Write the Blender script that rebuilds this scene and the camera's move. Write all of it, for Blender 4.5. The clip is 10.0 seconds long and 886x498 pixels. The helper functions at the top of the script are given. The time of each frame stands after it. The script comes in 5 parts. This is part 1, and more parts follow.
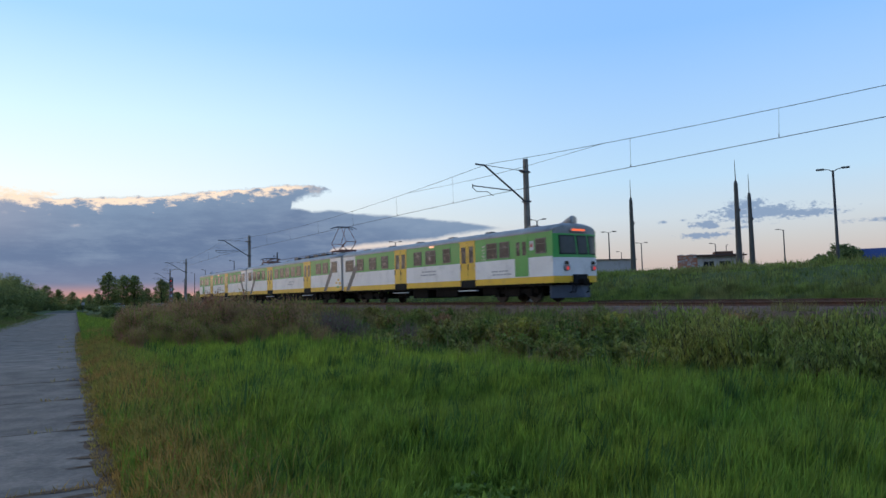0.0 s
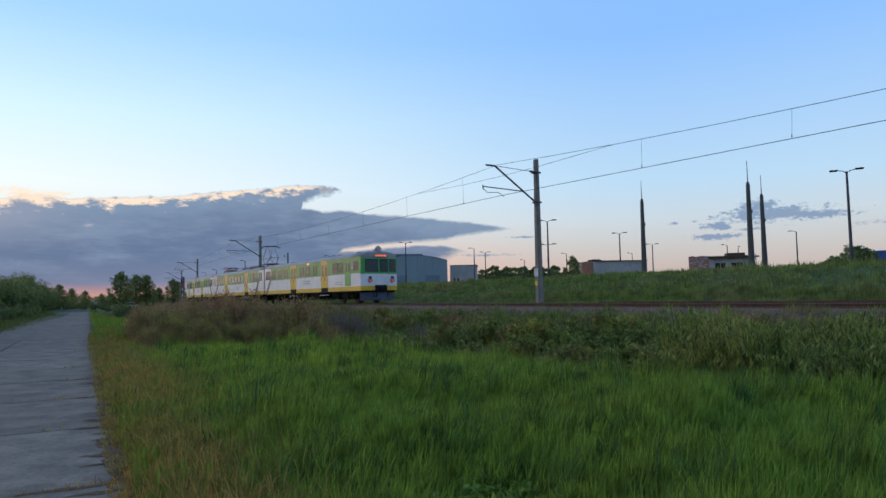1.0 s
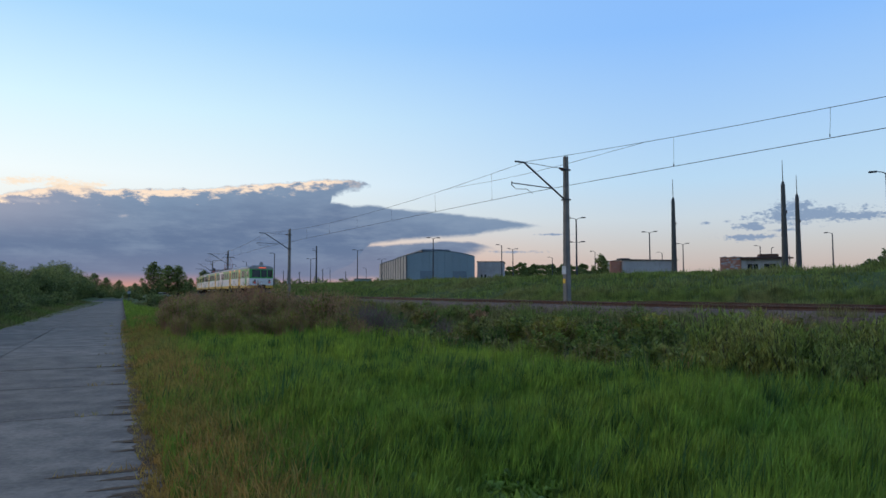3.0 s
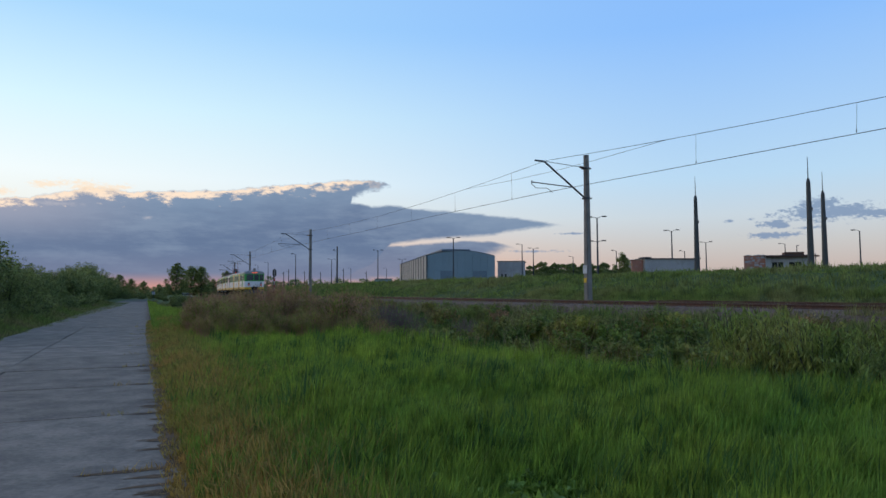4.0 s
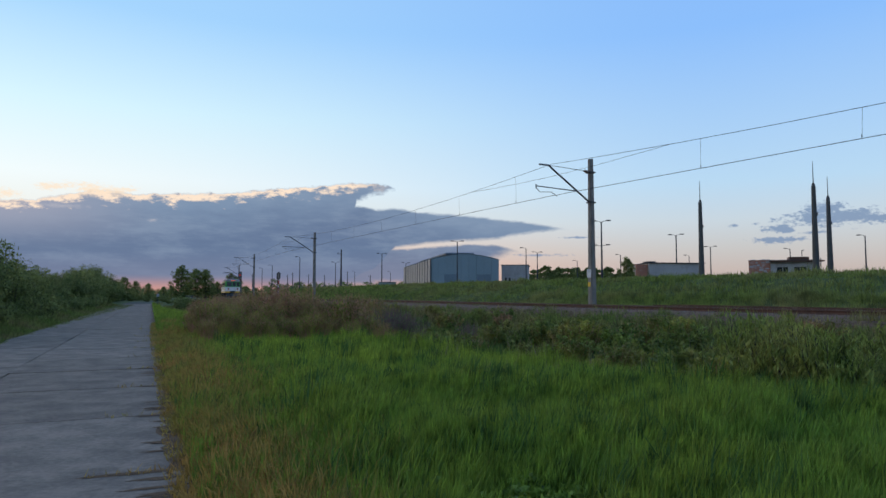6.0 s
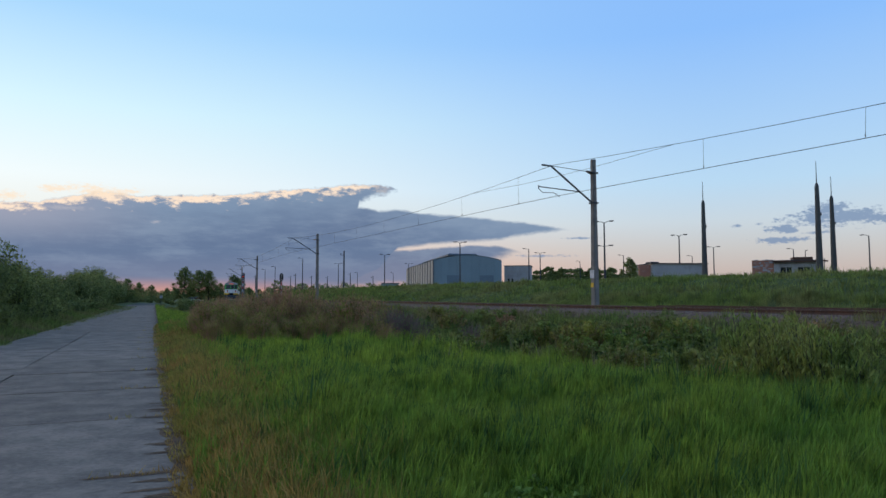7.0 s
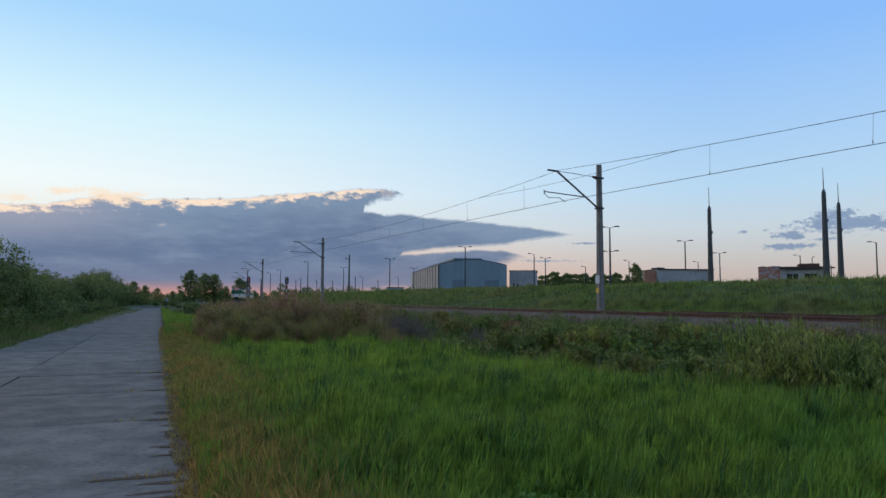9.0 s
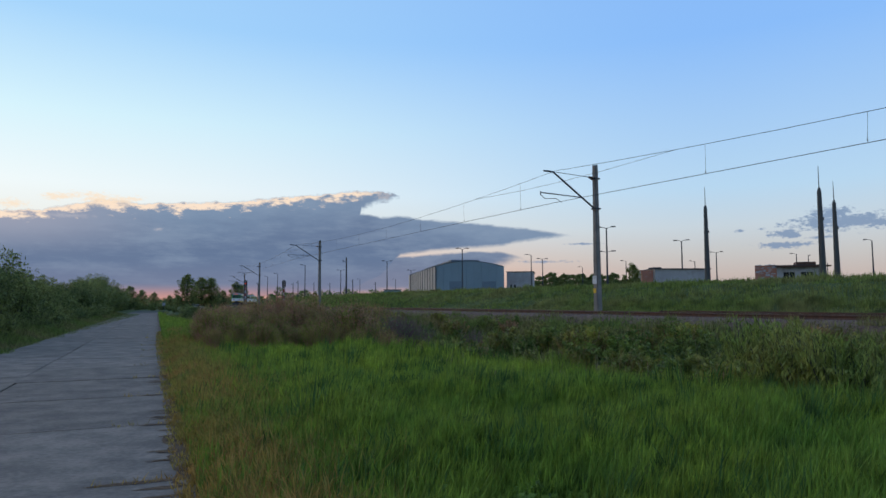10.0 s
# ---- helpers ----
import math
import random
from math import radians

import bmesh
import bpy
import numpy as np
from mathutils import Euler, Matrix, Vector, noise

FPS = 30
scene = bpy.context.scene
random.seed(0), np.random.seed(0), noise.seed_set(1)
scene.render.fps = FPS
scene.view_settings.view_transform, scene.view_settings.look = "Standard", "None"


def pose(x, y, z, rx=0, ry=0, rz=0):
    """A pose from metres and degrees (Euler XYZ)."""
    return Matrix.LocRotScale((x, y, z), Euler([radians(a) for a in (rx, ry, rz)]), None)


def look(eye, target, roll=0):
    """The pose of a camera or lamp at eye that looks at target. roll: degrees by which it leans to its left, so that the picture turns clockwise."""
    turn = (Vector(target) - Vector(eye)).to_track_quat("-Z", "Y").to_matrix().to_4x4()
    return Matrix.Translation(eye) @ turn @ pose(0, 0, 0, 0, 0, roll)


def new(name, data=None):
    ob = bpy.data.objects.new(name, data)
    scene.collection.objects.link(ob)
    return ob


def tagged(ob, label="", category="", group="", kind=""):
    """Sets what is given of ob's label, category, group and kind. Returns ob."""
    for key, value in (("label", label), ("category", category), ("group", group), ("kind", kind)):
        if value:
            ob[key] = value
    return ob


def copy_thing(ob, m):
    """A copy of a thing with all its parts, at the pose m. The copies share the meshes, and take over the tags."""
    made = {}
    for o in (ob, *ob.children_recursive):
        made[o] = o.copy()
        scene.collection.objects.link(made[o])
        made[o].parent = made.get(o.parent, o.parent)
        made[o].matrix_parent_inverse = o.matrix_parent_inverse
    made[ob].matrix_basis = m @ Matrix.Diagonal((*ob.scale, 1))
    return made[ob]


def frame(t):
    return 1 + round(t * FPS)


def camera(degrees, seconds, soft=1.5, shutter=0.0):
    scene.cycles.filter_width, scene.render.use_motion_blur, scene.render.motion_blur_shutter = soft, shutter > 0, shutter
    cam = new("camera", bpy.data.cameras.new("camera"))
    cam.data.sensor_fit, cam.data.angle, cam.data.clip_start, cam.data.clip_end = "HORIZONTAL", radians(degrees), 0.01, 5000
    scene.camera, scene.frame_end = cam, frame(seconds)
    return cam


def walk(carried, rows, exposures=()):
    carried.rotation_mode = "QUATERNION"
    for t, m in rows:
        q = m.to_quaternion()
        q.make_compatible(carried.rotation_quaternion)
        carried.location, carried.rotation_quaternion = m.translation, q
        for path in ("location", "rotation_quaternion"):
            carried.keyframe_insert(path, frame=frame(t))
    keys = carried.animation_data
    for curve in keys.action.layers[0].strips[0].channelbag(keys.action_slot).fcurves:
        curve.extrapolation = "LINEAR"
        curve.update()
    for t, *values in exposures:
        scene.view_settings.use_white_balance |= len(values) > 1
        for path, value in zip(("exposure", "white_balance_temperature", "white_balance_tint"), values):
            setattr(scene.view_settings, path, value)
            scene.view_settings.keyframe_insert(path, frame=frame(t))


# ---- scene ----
# ---- camera ----
EYE = 1.55  # metres above the road
cam = camera(66.55, 10.0, soft=1.5, shutter=0.2)
LOOK = [  # seconds, yaw, pitch, roll
    (0.0, 0.0, 3.93, 1.32), (0.5, 0.30, 4.0, 1.19), (1.0, 0.84, 4.0, 1.09), (1.5, 1.69, 3.88, 0.97),
    (2.0, 2.08, 3.73, 1.18), (2.5, 2.24, 3.67, 0.39), (4.0, 4.83, 3.65, 0.16), (4.5, 5.01, 3.54, 0.34),
    (5.0, 5.13, 3.76, 0.09), (5.5, 5.09, 3.88, -0.08), (7.0, 5.39, 4.03, 0.04), (7.5, 5.45, 3.89, 0.12),
    (8.0, 5.22, 4.23, -0.11), (8.5, 5.44, 4.34, -0.26), (9.0, 5.81, 4.41, -0.31), (9.5, 5.61, 4.53, -0.20),
    (10.0, 5.60, 4.56, 0.25)]
walk(cam, [(t, pose(0, 0, EYE, 90 + p, r, y)) for t, y, p, r in LOOK],
     [(0.0, 0.09), (1.0, 0.05), (2.0, 0.0), (7.5, 0.0), (10.0, -0.04)])

# ---- plan: the railway is an arc, the road a straight lane ----
RAIL_Z = 1.18
LINE_Z = 1.0  # datum of the cars and of the overhead line
TRACK_YAW, TRACK_OFF, TRACK_R = radians(37.83), 23.76, 676.0
TD = Vector((-math.sin(TRACK_YAW), math.cos(TRACK_YAW), 0))
TN = Vector((math.cos(TRACK_YAW), math.sin(TRACK_YAW), 0))
TC = TN * (TRACK_OFF + TRACK_R)
ROAD_YAW = radians(28.5)
RD = Vector((-math.sin(ROAD_YAW), math.cos(ROAD_YAW), 0))
RN = Vector((math.cos(ROAD_YAW), math.sin(ROAD_YAW), 0))


def track(s, u=0.0, z=0.0):
    """A point s metres along the line, u metres beyond it, z metres above the ground datum."""
    a = s / TRACK_R
    p = TC + (TRACK_R - u) * (TD * math.sin(a) - TN * math.cos(a))
    return Vector((p.x, p.y, z))


def track_yaw(s):
    """Heading of the line at s, in degrees, for a thing whose x axis points along the travel."""
    return 90 + math.degrees(TRACK_YAW - s / TRACK_R)


def dip(s):
    """The line falls a little towards its near end."""
    return 0.1 * np.clip((45 - s) / 30, 0, 1)


def polar(az, dist, z=0.0):
    a = radians(az)
    return Vector((dist * math.sin(a), dist * math.cos(a), z))


PROFILE = np.array([(-4000, 0.0), (-14.3, 0.0), (-13.0, -0.62), (-10.6, -0.62), (-6.2, 0.2), (-3.6, 0.5), (3.8, 0.62),
                    (6.6, 0.78), (9.5, 1.7), (13, 2.52), (17, 2.88), (26, 2.95), (4000, 2.95)])


def ground_z(x, y):
    """Height of the ground, for numbers or arrays."""
    u = TRACK_R - np.hypot(x - TC.x, y - TC.y)
    z = np.interp(u, PROFILE[:, 0], PROFILE[:, 1])
    r = x * RN.x + y * RN.y
    z = z - 0.09 * np.clip(1 - np.abs(r + 2.4) / 2.9, 0, 1) ** 0.3 * (u < -10)
    swell = 0.06 * np.sin(x * 0.9 + 1.3 * np.sin(y * 0.5)) * np.cos(y * 0.7 + x * 0.2)
    return z + swell * np.clip((r - 0.3) / 2, 0, 1) * (np.abs(u) > 5)
# ---- world ----
SUN_AZ, SUN_EL = -66.0, 7.0
world = bpy.data.worlds.new("world")
scene.world = world
world.use_nodes = True
wt = world.node_tree
wt.nodes.clear()


class Nodes:
    """Short forms for building a node tree."""

    def __init__(self, tree):
        self.tree = tree

    def add(self, kind, **props):
        node = self.tree.nodes.new(kind)
        for key, value in props.items():
            setattr(node, key, value)
        return node

    def put(self, socket, value):
        if isinstance(value, bpy.types.NodeSocket):
            self.tree.links.new(value, socket)
        elif value is not None:
            socket.default_value = value

    def math(self, op, a, b=None, c=None, clamp=False):
        node = self.add("ShaderNodeMath", operation=op, use_clamp=clamp)
        for k, v in enumerate((a, b, c)):
            self.put(node.inputs[k], v)
        return node.outputs[0]

    def mix(self, fac, a, b, blend="MIX"):
        node = self.add("ShaderNodeMix", data_type="RGBA", blend_type=blend)
        self.put(node.inputs[0], fac)
        for k, v in ((6, a), (7, b)):
            self.put(node.inputs[k], (*v, 1) if isinstance(v, tuple) and len(v) == 3 else v)
        return node.outputs[2]

    def noise(self, vec, scale, detail=4, rough=0.55):
        node = self.add("ShaderNodeTexNoise")
        self.put(node.inputs["Vector"], vec)
        self.put(node.inputs["Scale"], scale)
        self.put(node.inputs["Detail"], detail)
        self.put(node.inputs["Roughness"], rough)
        return node.outputs["Fac"]

    def ramp(self, fac, stops, mode="LINEAR"):
        node = self.add("ShaderNodeValToRGB")
        node.color_ramp.interpolation = mode
        el = node.color_ramp.elements
        while len(el) < len(stops):
            el.new(0.5)
        for e, (pos, col) in zip(el, stops):
            e.position, e.color = pos, (*col, 1) if isinstance(col, tuple) else (col, col, col, 1)
        self.put(node.inputs[0], fac)
        return node.outputs[0]

    def step(self, x, lo, hi):
        node = self.add("ShaderNodeMapRange", interpolation_type="SMOOTHSTEP")
        self.put(node.inputs[0], x)
        self.put(node.inputs[1], lo)
        self.put(node.inputs[2], hi)
        return node.outputs[0]


W = Nodes(wt)
tc = W.add("ShaderNodeTexCoord").outputs["Generated"]
xyz = W.add("ShaderNodeSeparateXYZ")
W.put(xyz.inputs[0], tc)
az = W.math("MULTIPLY", W.math("ARCTAN2", xyz.outputs[0], xyz.outputs[1]), 57.2958)
el = W.math("MULTIPLY", W.math("ARCSINE", xyz.outputs[2]), 57.2958)
skytex = W.add("ShaderNodeTexSky", sky_type="NISHITA", sun_disc=False, sun_elevation=radians(SUN_EL),
               sun_rotation=radians(SUN_AZ), air_density=1.2, dust_density=1.5, ozone_density=2.0)
# clear dusk sky: blue overhead, pale towards the set sun, peach along the horizon
up = W.math("DIVIDE", W.math("MAXIMUM", el, 0.0), 90.0)
east = W.ramp(up, [(0.0, (0.49, 0.385, 0.375)), (0.022, (0.565, 0.475, 0.445)), (0.042, (0.575, 0.57, 0.57)), (0.066, (0.575, 0.665, 0.74)), (0.10, (0.48, 0.69, 0.89)),
                   (0.23, (0.26, 0.515, 0.97)), (0.5, (0.24, 0.44, 0.88)), (1.0, (0.22, 0.40, 0.80))])
west = W.ramp(up, [(0.0, (0.75, 0.32, 0.20)), (0.03, (0.90, 0.52, 0.38)), (0.07, (0.86, 0.87, 0.83)), (0.10, (0.88, 0.96, 0.98)),
                   (0.16, (0.68, 0.91, 1.0)), (0.24, (0.38, 0.67, 0.99)), (0.5, (0.27, 0.48, 0.90)), (1.0, (0.22, 0.40, 0.80))])
toward = W.math("COSINE", W.math("MULTIPLY", W.math("SUBTRACT", az, SUN_AZ), 0.0174533))
clear = W.mix(W.step(toward, 0.08, 0.97), east, west)
clear = W.mix(0.006, clear, skytex.outputs[0])
# cloud bank low towards the sun, ragged at its upper edge, and some small clouds beside it
flat = W.add("ShaderNodeCombineXYZ")
W.put(flat.inputs[0], W.math("MULTIPLY", az, 0.5))
W.put(flat.inputs[1], el)
big = W.math("SUBTRACT", W.noise(flat.outputs[0], 0.45, 6, 0.6), 0.5)
fine = W.math("SUBTRACT", W.noise(flat.outputs[0], 1.6, 6, 0.6), 0.5)


def curve(x, lo, hi, points, top):
    """A piecewise function of x between lo and hi with values up to top."""
    t = W.math("DIVIDE", W.math("SUBTRACT", x, lo), hi - lo, clamp=True)
    return W.math("MULTIPLY", W.ramp(t, [((a - lo) / (hi - lo), b / top) for a, b in points]), top)


ragged = W.math("ADD", W.math("MULTIPLY", big, 1.5), W.math("MULTIPLY", fine, 1.3))
wisp = W.math("SUBTRACT", W.noise(flat.outputs[0], 5.0, 5, 0.65), 0.5)


def lobe(top_points, base_points, soft_top, soft_base, top_rag=0.45, base_rag=0.45):
    """One mass of cloud between two outlines in bearing and height; gives its cover and the depth below its top."""
    top = curve(az, -100, 40, top_points, 12)
    base = curve(az, -100, 40, base_points, 12)
    torn = W.math("ADD", ragged, W.math("MULTIPLY", wisp, 0.7))
    below = W.math("SUBTRACT", W.math("ADD", top, W.math("MULTIPLY", torn, top_rag)), el)
    above = W.math("SUBTRACT", el, W.math("ADD", base, W.math("MULTIPLY", torn, base_rag)))
    return W.math("MULTIPLY", W.step(below, -0.05, soft_top), W.step(above, -0.08, soft_base)), below


# the great mass with its torn tip, and the long flat tongue under it
mass, mass_depth = lobe([(-100, 5.5), (-60, 6.2), (-42, 6.6), (-36.5, 7.0), (-34.7, 7.5), (-32.5, 8.05), (-30.3, 7.85), (-27.3, 8.05), (-23.1, 8.3), (-19.9, 8.65),
                         (-16.7, 9.1), (-13.9, 9.4), (-11.6, 9.55), (-9.9, 9.35), (-9.0, 8.85), (-8.7, 0.0)],
                        [(-100, 0.2), (-24, 0.2), (-15.5, 1.0), (-13.5, 4.0), (-12.6, 7.7), (-11.4, 8.3), (-9.6, 8.65), (-9.0, 8.85)], 0.18, 0.5, 0.5, 0.75)
tongue, _ = lobe([(-100, 0.0), (-15.0, 7.9), (-12.4, 7.6), (-10.7, 7.3), (-9.2, 7.42), (-7.2, 7.08), (-4.3, 6.92), (-1.9, 6.72), (0.5, 6.38), (2.8, 6.1), (5.0, 5.65), (6.3, 5.2)],
                            [(-100, 0.2), (-22, 0.2), (-13, 1.1), (-10.6, 2.2), (-9.3, 3.9), (-6.5, 4.35), (-0.3, 4.75), (0.5, 4.95), (2.8, 5.25), (5.0, 5.5), (6.3, 5.4)], 0.25, 0.35, 0.25, 0.22)
shelf, _ = lobe([(-100, 0.0), (-14, 3.9), (-9.6, 3.9), (-6.8, 4.1), (-2.9, 4.42), (-0.8, 4.3), (1.0, 3.9), (1.9, 3.4)],
                          [(-100, 0.1), (-15, 0.2), (-11, 0.5), (-8, 0.6), (-5, 1.0), (-2.5, 1.9), (-1.0, 2.7), (1.0, 3.5), (1.9, 3.4)], 0.22, 1.0, 0.25, 0.5)
bank = W.math("MAXIMUM", mass, W.math("MAXIMUM", tongue, W.math("MULTIPLY", shelf, 0.95)))
crest = curve(az, -100, 40, [(-100, 5.5), (-42, 6.6), (-32.5, 7.75), (-23, 8.0), (-12, 9.3), (-6, 7.2), (0.5, 6.4), (6, 5.3)], 12)
below_top = W.math("SUBTRACT", crest, el)


def puff(a0, e0, wa, we, sharp=0.3):
    da = W.math("DIVIDE", W.math("SUBTRACT", az, a0), wa)
    de = W.math("DIVIDE", W.math("SUBTRACT", el, e0), we)
    r = W.math("SQRT", W.math("ADD", W.math("MULTIPLY", da, da), W.math("MULTIPLY", de, de)))
    torn = W.math("ADD", W.math("MULTIPLY", fine, 2.2), W.math("MULTIPLY", wisp, 2.2))
    return W.step(W.math("ADD", W.math("SUBTRACT", 1.0, r), torn), 0.0, sharp)


puffs = None
for spec in ((25.4, 5.8, 4.6, 0.75, 0.6), (24.4, 6.4, 2.0, 0.6, 0.6), (28.0, 5.6, 3.4, 0.42, 0.6), (21.3, 4.28, 2.6, 0.26, 0.6), (21.4, 5.1, 1.4, 0.4, 0.6),
             (23.8, 4.75, 1.6, 0.14, 1.2), (18.3, 5.45, 0.45, 0.15, 1.0), (19.8, 5.55, 0.35, 0.17, 1.0), (6.3, 4.85, 1.5, 0.13, 0.9), (3.0, 3.4, 2.6, 0.16, 1.2),
             (35.0, 4.7, 5.0, 0.22, 1.0), (55.0, 7.0, 6.0, 1.0, 0.6)):
    one = puff(*spec)
    puffs = one if puffs is None else W.math("MAXIMUM", puffs, one)
shade = W.mix(W.step(W.math("ADD", below_top, W.math("MULTIPLY", big, 3.0)), 0.1, 3.6), (0.21, 0.295, 0.43), (0.135, 0.195, 0.32))
stretch = W.add("ShaderNodeCombineXYZ")
W.put(stretch.inputs[0], W.math("MULTIPLY", az, 0.22))
W.put(stretch.inputs[1], W.math("MULTIPLY", el, 0.9))
soft = W.noise(stretch.outputs[0], 0.7, 7, 0.66)
shade = W.mix(W.math("MULTIPLY", W.step(soft, 0.42, 0.68), 0.5), shade, (0.27, 0.35, 0.475))
shade = W.mix(W.math("MULTIPLY", W.step(soft, 0.46, 0.30), 0.25), shade, (0.12, 0.165, 0.275))
shade = W.mix(W.math("MULTIPLY", W.step(az, -26.0, -40.0), W.step(el, 3.0, 6.6)), shade, (0.34, 0.36, 0.46))
shade = W.mix(W.math("MULTIPLY", W.step(el, 4.0, 1.0), 0.8), shade, (0.195, 0.225, 0.34))
shade = W.mix(W.math("MULTIPLY", W.step(el, 1.7, 0.3), W.math("MULTIPLY", W.step(az, -12.0, -24.0), W.step(az, -46.0, -34.0))), shade, (0.60, 0.31, 0.27))
rim = W.math("MULTIPLY", W.step(W.math("ADD", mass_depth, W.math("MULTIPLY", fine, 3.2)), 0.85, 0.1), W.math("MULTIPLY", mass, W.step(az, -9.0, -13.0)))
shade = W.mix(rim, shade, (1.0, 0.80, 0.63))
glint = W.math("MAXIMUM", puff(-28.5, 5.85, 0.9, 0.22, 1.4), puff(-34.5, 6.6, 2.4, 0.25, 1.6))
shade = W.mix(W.math("MULTIPLY", glint, 0.45), shade, (0.62, 0.58, 0.60))
sky = W.mix(bank, clear, shade)
sky = W.mix(W.math("MULTIPLY", puffs, 0.95), sky, W.mix(0.12, (0.185, 0.28, 0.45), clear))
# small high wisps still lit by the sun
wisps = W.math("MAXIMUM", puff(-32.6, 7.95, 2.9, 0.62, 1.0), W.math("MAXIMUM", puff(-30.8, 8.1, 1.6, 0.36, 1.0), puff(-38.6, 7.2, 2.4, 0.4, 1.0)))
wisps = W.math("MAXIMUM", wisps, puff(-35.4, 8.0, 1.7, 0.45, 1.0))
sky = W.mix(W.math("MULTIPLY", wisps, 0.8), sky, (1.0, 0.80, 0.60))
# ground side of the world
sky = W.mix(W.step(el, 0.0, -1.5), sky, (0.03, 0.035, 0.03))
bg = W.add("ShaderNodeBackground")
W.put(bg.inputs[0], sky)
W.put(bg.inputs[1], 1.0)
W.put(W.add("ShaderNodeOutputWorld").inputs[0], bg.outputs[0])

# the last sun, through thin cloud
sun = new("sun", bpy.data.lights.new("sun", "SUN"))
sun.data.energy, sun.data.angle, sun.data.color = 0.9, radians(50), (1.0, 0.70, 0.46)
sun.matrix_world = look((0, 0, 50), tuple(Vector((0, 0, 50)) - polar(SUN_AZ, math.cos(radians(SUN_EL)), math.sin(radians(SUN_EL)))))
# ---- materials ----
def material(name, a, b=None, rough=0.7, metal=0.0, scale=3.0, fine=40.0, bump=0.2, spread=0.0, stain=None, stain_amount=0.4,
             stain_scale=0.8, glow=0.0, spec=0.5, coords="Object"):
    """Two tones mixed by noise at two scales, stains (on the glass: painted reflections), relief, and a little
    difference from piece to piece.
    """
    m = bpy.data.materials.new(name)
    m.use_nodes = True
    n = Nodes(m.node_tree)
    shader = m.node_tree.nodes["Principled BSDF"]
    b = b or tuple(c * 0.75 for c in a)
    vec = n.add("ShaderNodeNewGeometry").outputs["Position"] if coords == "Position" else n.add("ShaderNodeTexCoord").outputs[coords]
    coarse, grain = n.noise(vec, scale, 4), n.noise(vec, fine, 3, 0.6)
    fac = n.step(n.math("ADD", n.math("MULTIPLY", coarse, 0.65), n.math("MULTIPLY", grain, 0.35)), 0.33, 0.67)
    col = n.mix(fac, a, b)
    if stain:
        col = n.mix(n.math("MULTIPLY", n.step(n.noise(vec, stain_scale, 6, 0.65), 0.5, 0.68), stain_amount), col, stain)
    if spread:
        r = n.add("ShaderNodeObjectInfo").outputs["Random"]
        isl = n.add("ShaderNodeNewGeometry").outputs["Random Per Island"]
        k = n.math("ADD", 1 - spread, n.math("MULTIPLY", n.math("FRACT", n.math("ADD", r, isl)), 2 * spread))
        col = n.mix(1.0, col, k, "MULTIPLY")
    n.put(shader.inputs["Base Color"], col)
    shader.inputs["Metallic"].default_value = metal
    shader.inputs["Specular IOR Level"].default_value = spec
    n.put(shader.inputs["Roughness"], n.math("ADD", rough - 0.08, n.math("MULTIPLY", grain, 0.16)))
    if glow:
        n.put(shader.inputs["Emission Color"], col)
        shader.inputs["Emission Strength"].default_value = glow
    if bump:
        bp = n.add("ShaderNodeBump")
        bp.inputs["Strength"].default_value = bump
        bp.inputs["Distance"].default_value = 0.02
        n.put(bp.inputs["Height"], n.math("ADD", coarse, n.math("MULTIPLY", grain, 0.5)))
        n.put(shader.inputs["Normal"], bp.outputs[0])
    return m


def leaf_material(name, a, b, tip=None, rough=0.6, patch=0.35):
    """Foliage: a tone per leaf, patches over the field, some light passing through."""
    m = bpy.data.materials.new(name)
    m.use_nodes = True
    n = Nodes(m.node_tree)
    shader = m.node_tree.nodes["Principled BSDF"]
    geo = n.add("ShaderNodeNewGeometry")
    pos = geo.outputs["Position"]
    obj = n.add("ShaderNodeObjectInfo").outputs["Random"]
    fac = n.math("ADD", n.math("MULTIPLY", geo.outputs["Random Per Island"], 0.6), n.math("MULTIPLY", obj, 0.4))
    col = n.mix(fac, a, b)
    if tip:
        col = n.mix(n.step(n.noise(pos, patch, 5, 0.6), 0.42, 0.66), col, tip)
        tuft = n.math("ADD", 0.48, n.math("MULTIPLY", n.step(n.noise(pos, patch * 9, 3, 0.6), 0.3, 0.7), 0.95))
        col = n.mix(1.0, col, tuft, "MULTIPLY")
    n.put(shader.inputs["Base Color"], col)
    shader.inputs["Roughness"].default_value = rough
    shader.inputs["Specular IOR Level"].default_value = 0.25
    through_light = n.add("ShaderNodeBsdfTranslucent")
    n.put(through_light.inputs[0], col)
    blend = n.add("ShaderNodeMixShader")
    blend.inputs[0].default_value = 0.42
    n.put(blend.inputs[1], shader.outputs[0])
    n.put(blend.inputs[2], through_light.outputs[0])
    n.put(m.node_tree.nodes["Material Output"].inputs[0], blend.outputs[0])
    return m


M_SOIL = material("soil_and_low_grass", (0.06, 0.085, 0.025), (0.09, 0.10, 0.035), 0.95, 0, 0.4, 6, 0.5, coords="Object", spec=0.1)
M_SLAB = material("worn_road_concrete", (0.25, 0.19, 0.142), (0.130, 0.101, 0.079), 0.9, 0, 1.7, 16, 0.9, 0.12, (0.085, 0.068, 0.055), 0.42, 1.9, spec=0.15, coords="Position")
M_JOINT = material("dirt_in_joints", (0.03, 0.03, 0.027), None, 0.95, 0, 3, 50, 0.4)
M_BALLAST = material("ballast_stone", (0.23, 0.145, 0.098), (0.125, 0.082, 0.058), 0.95, 0, 5, 22, 1.0, spec=0.1)
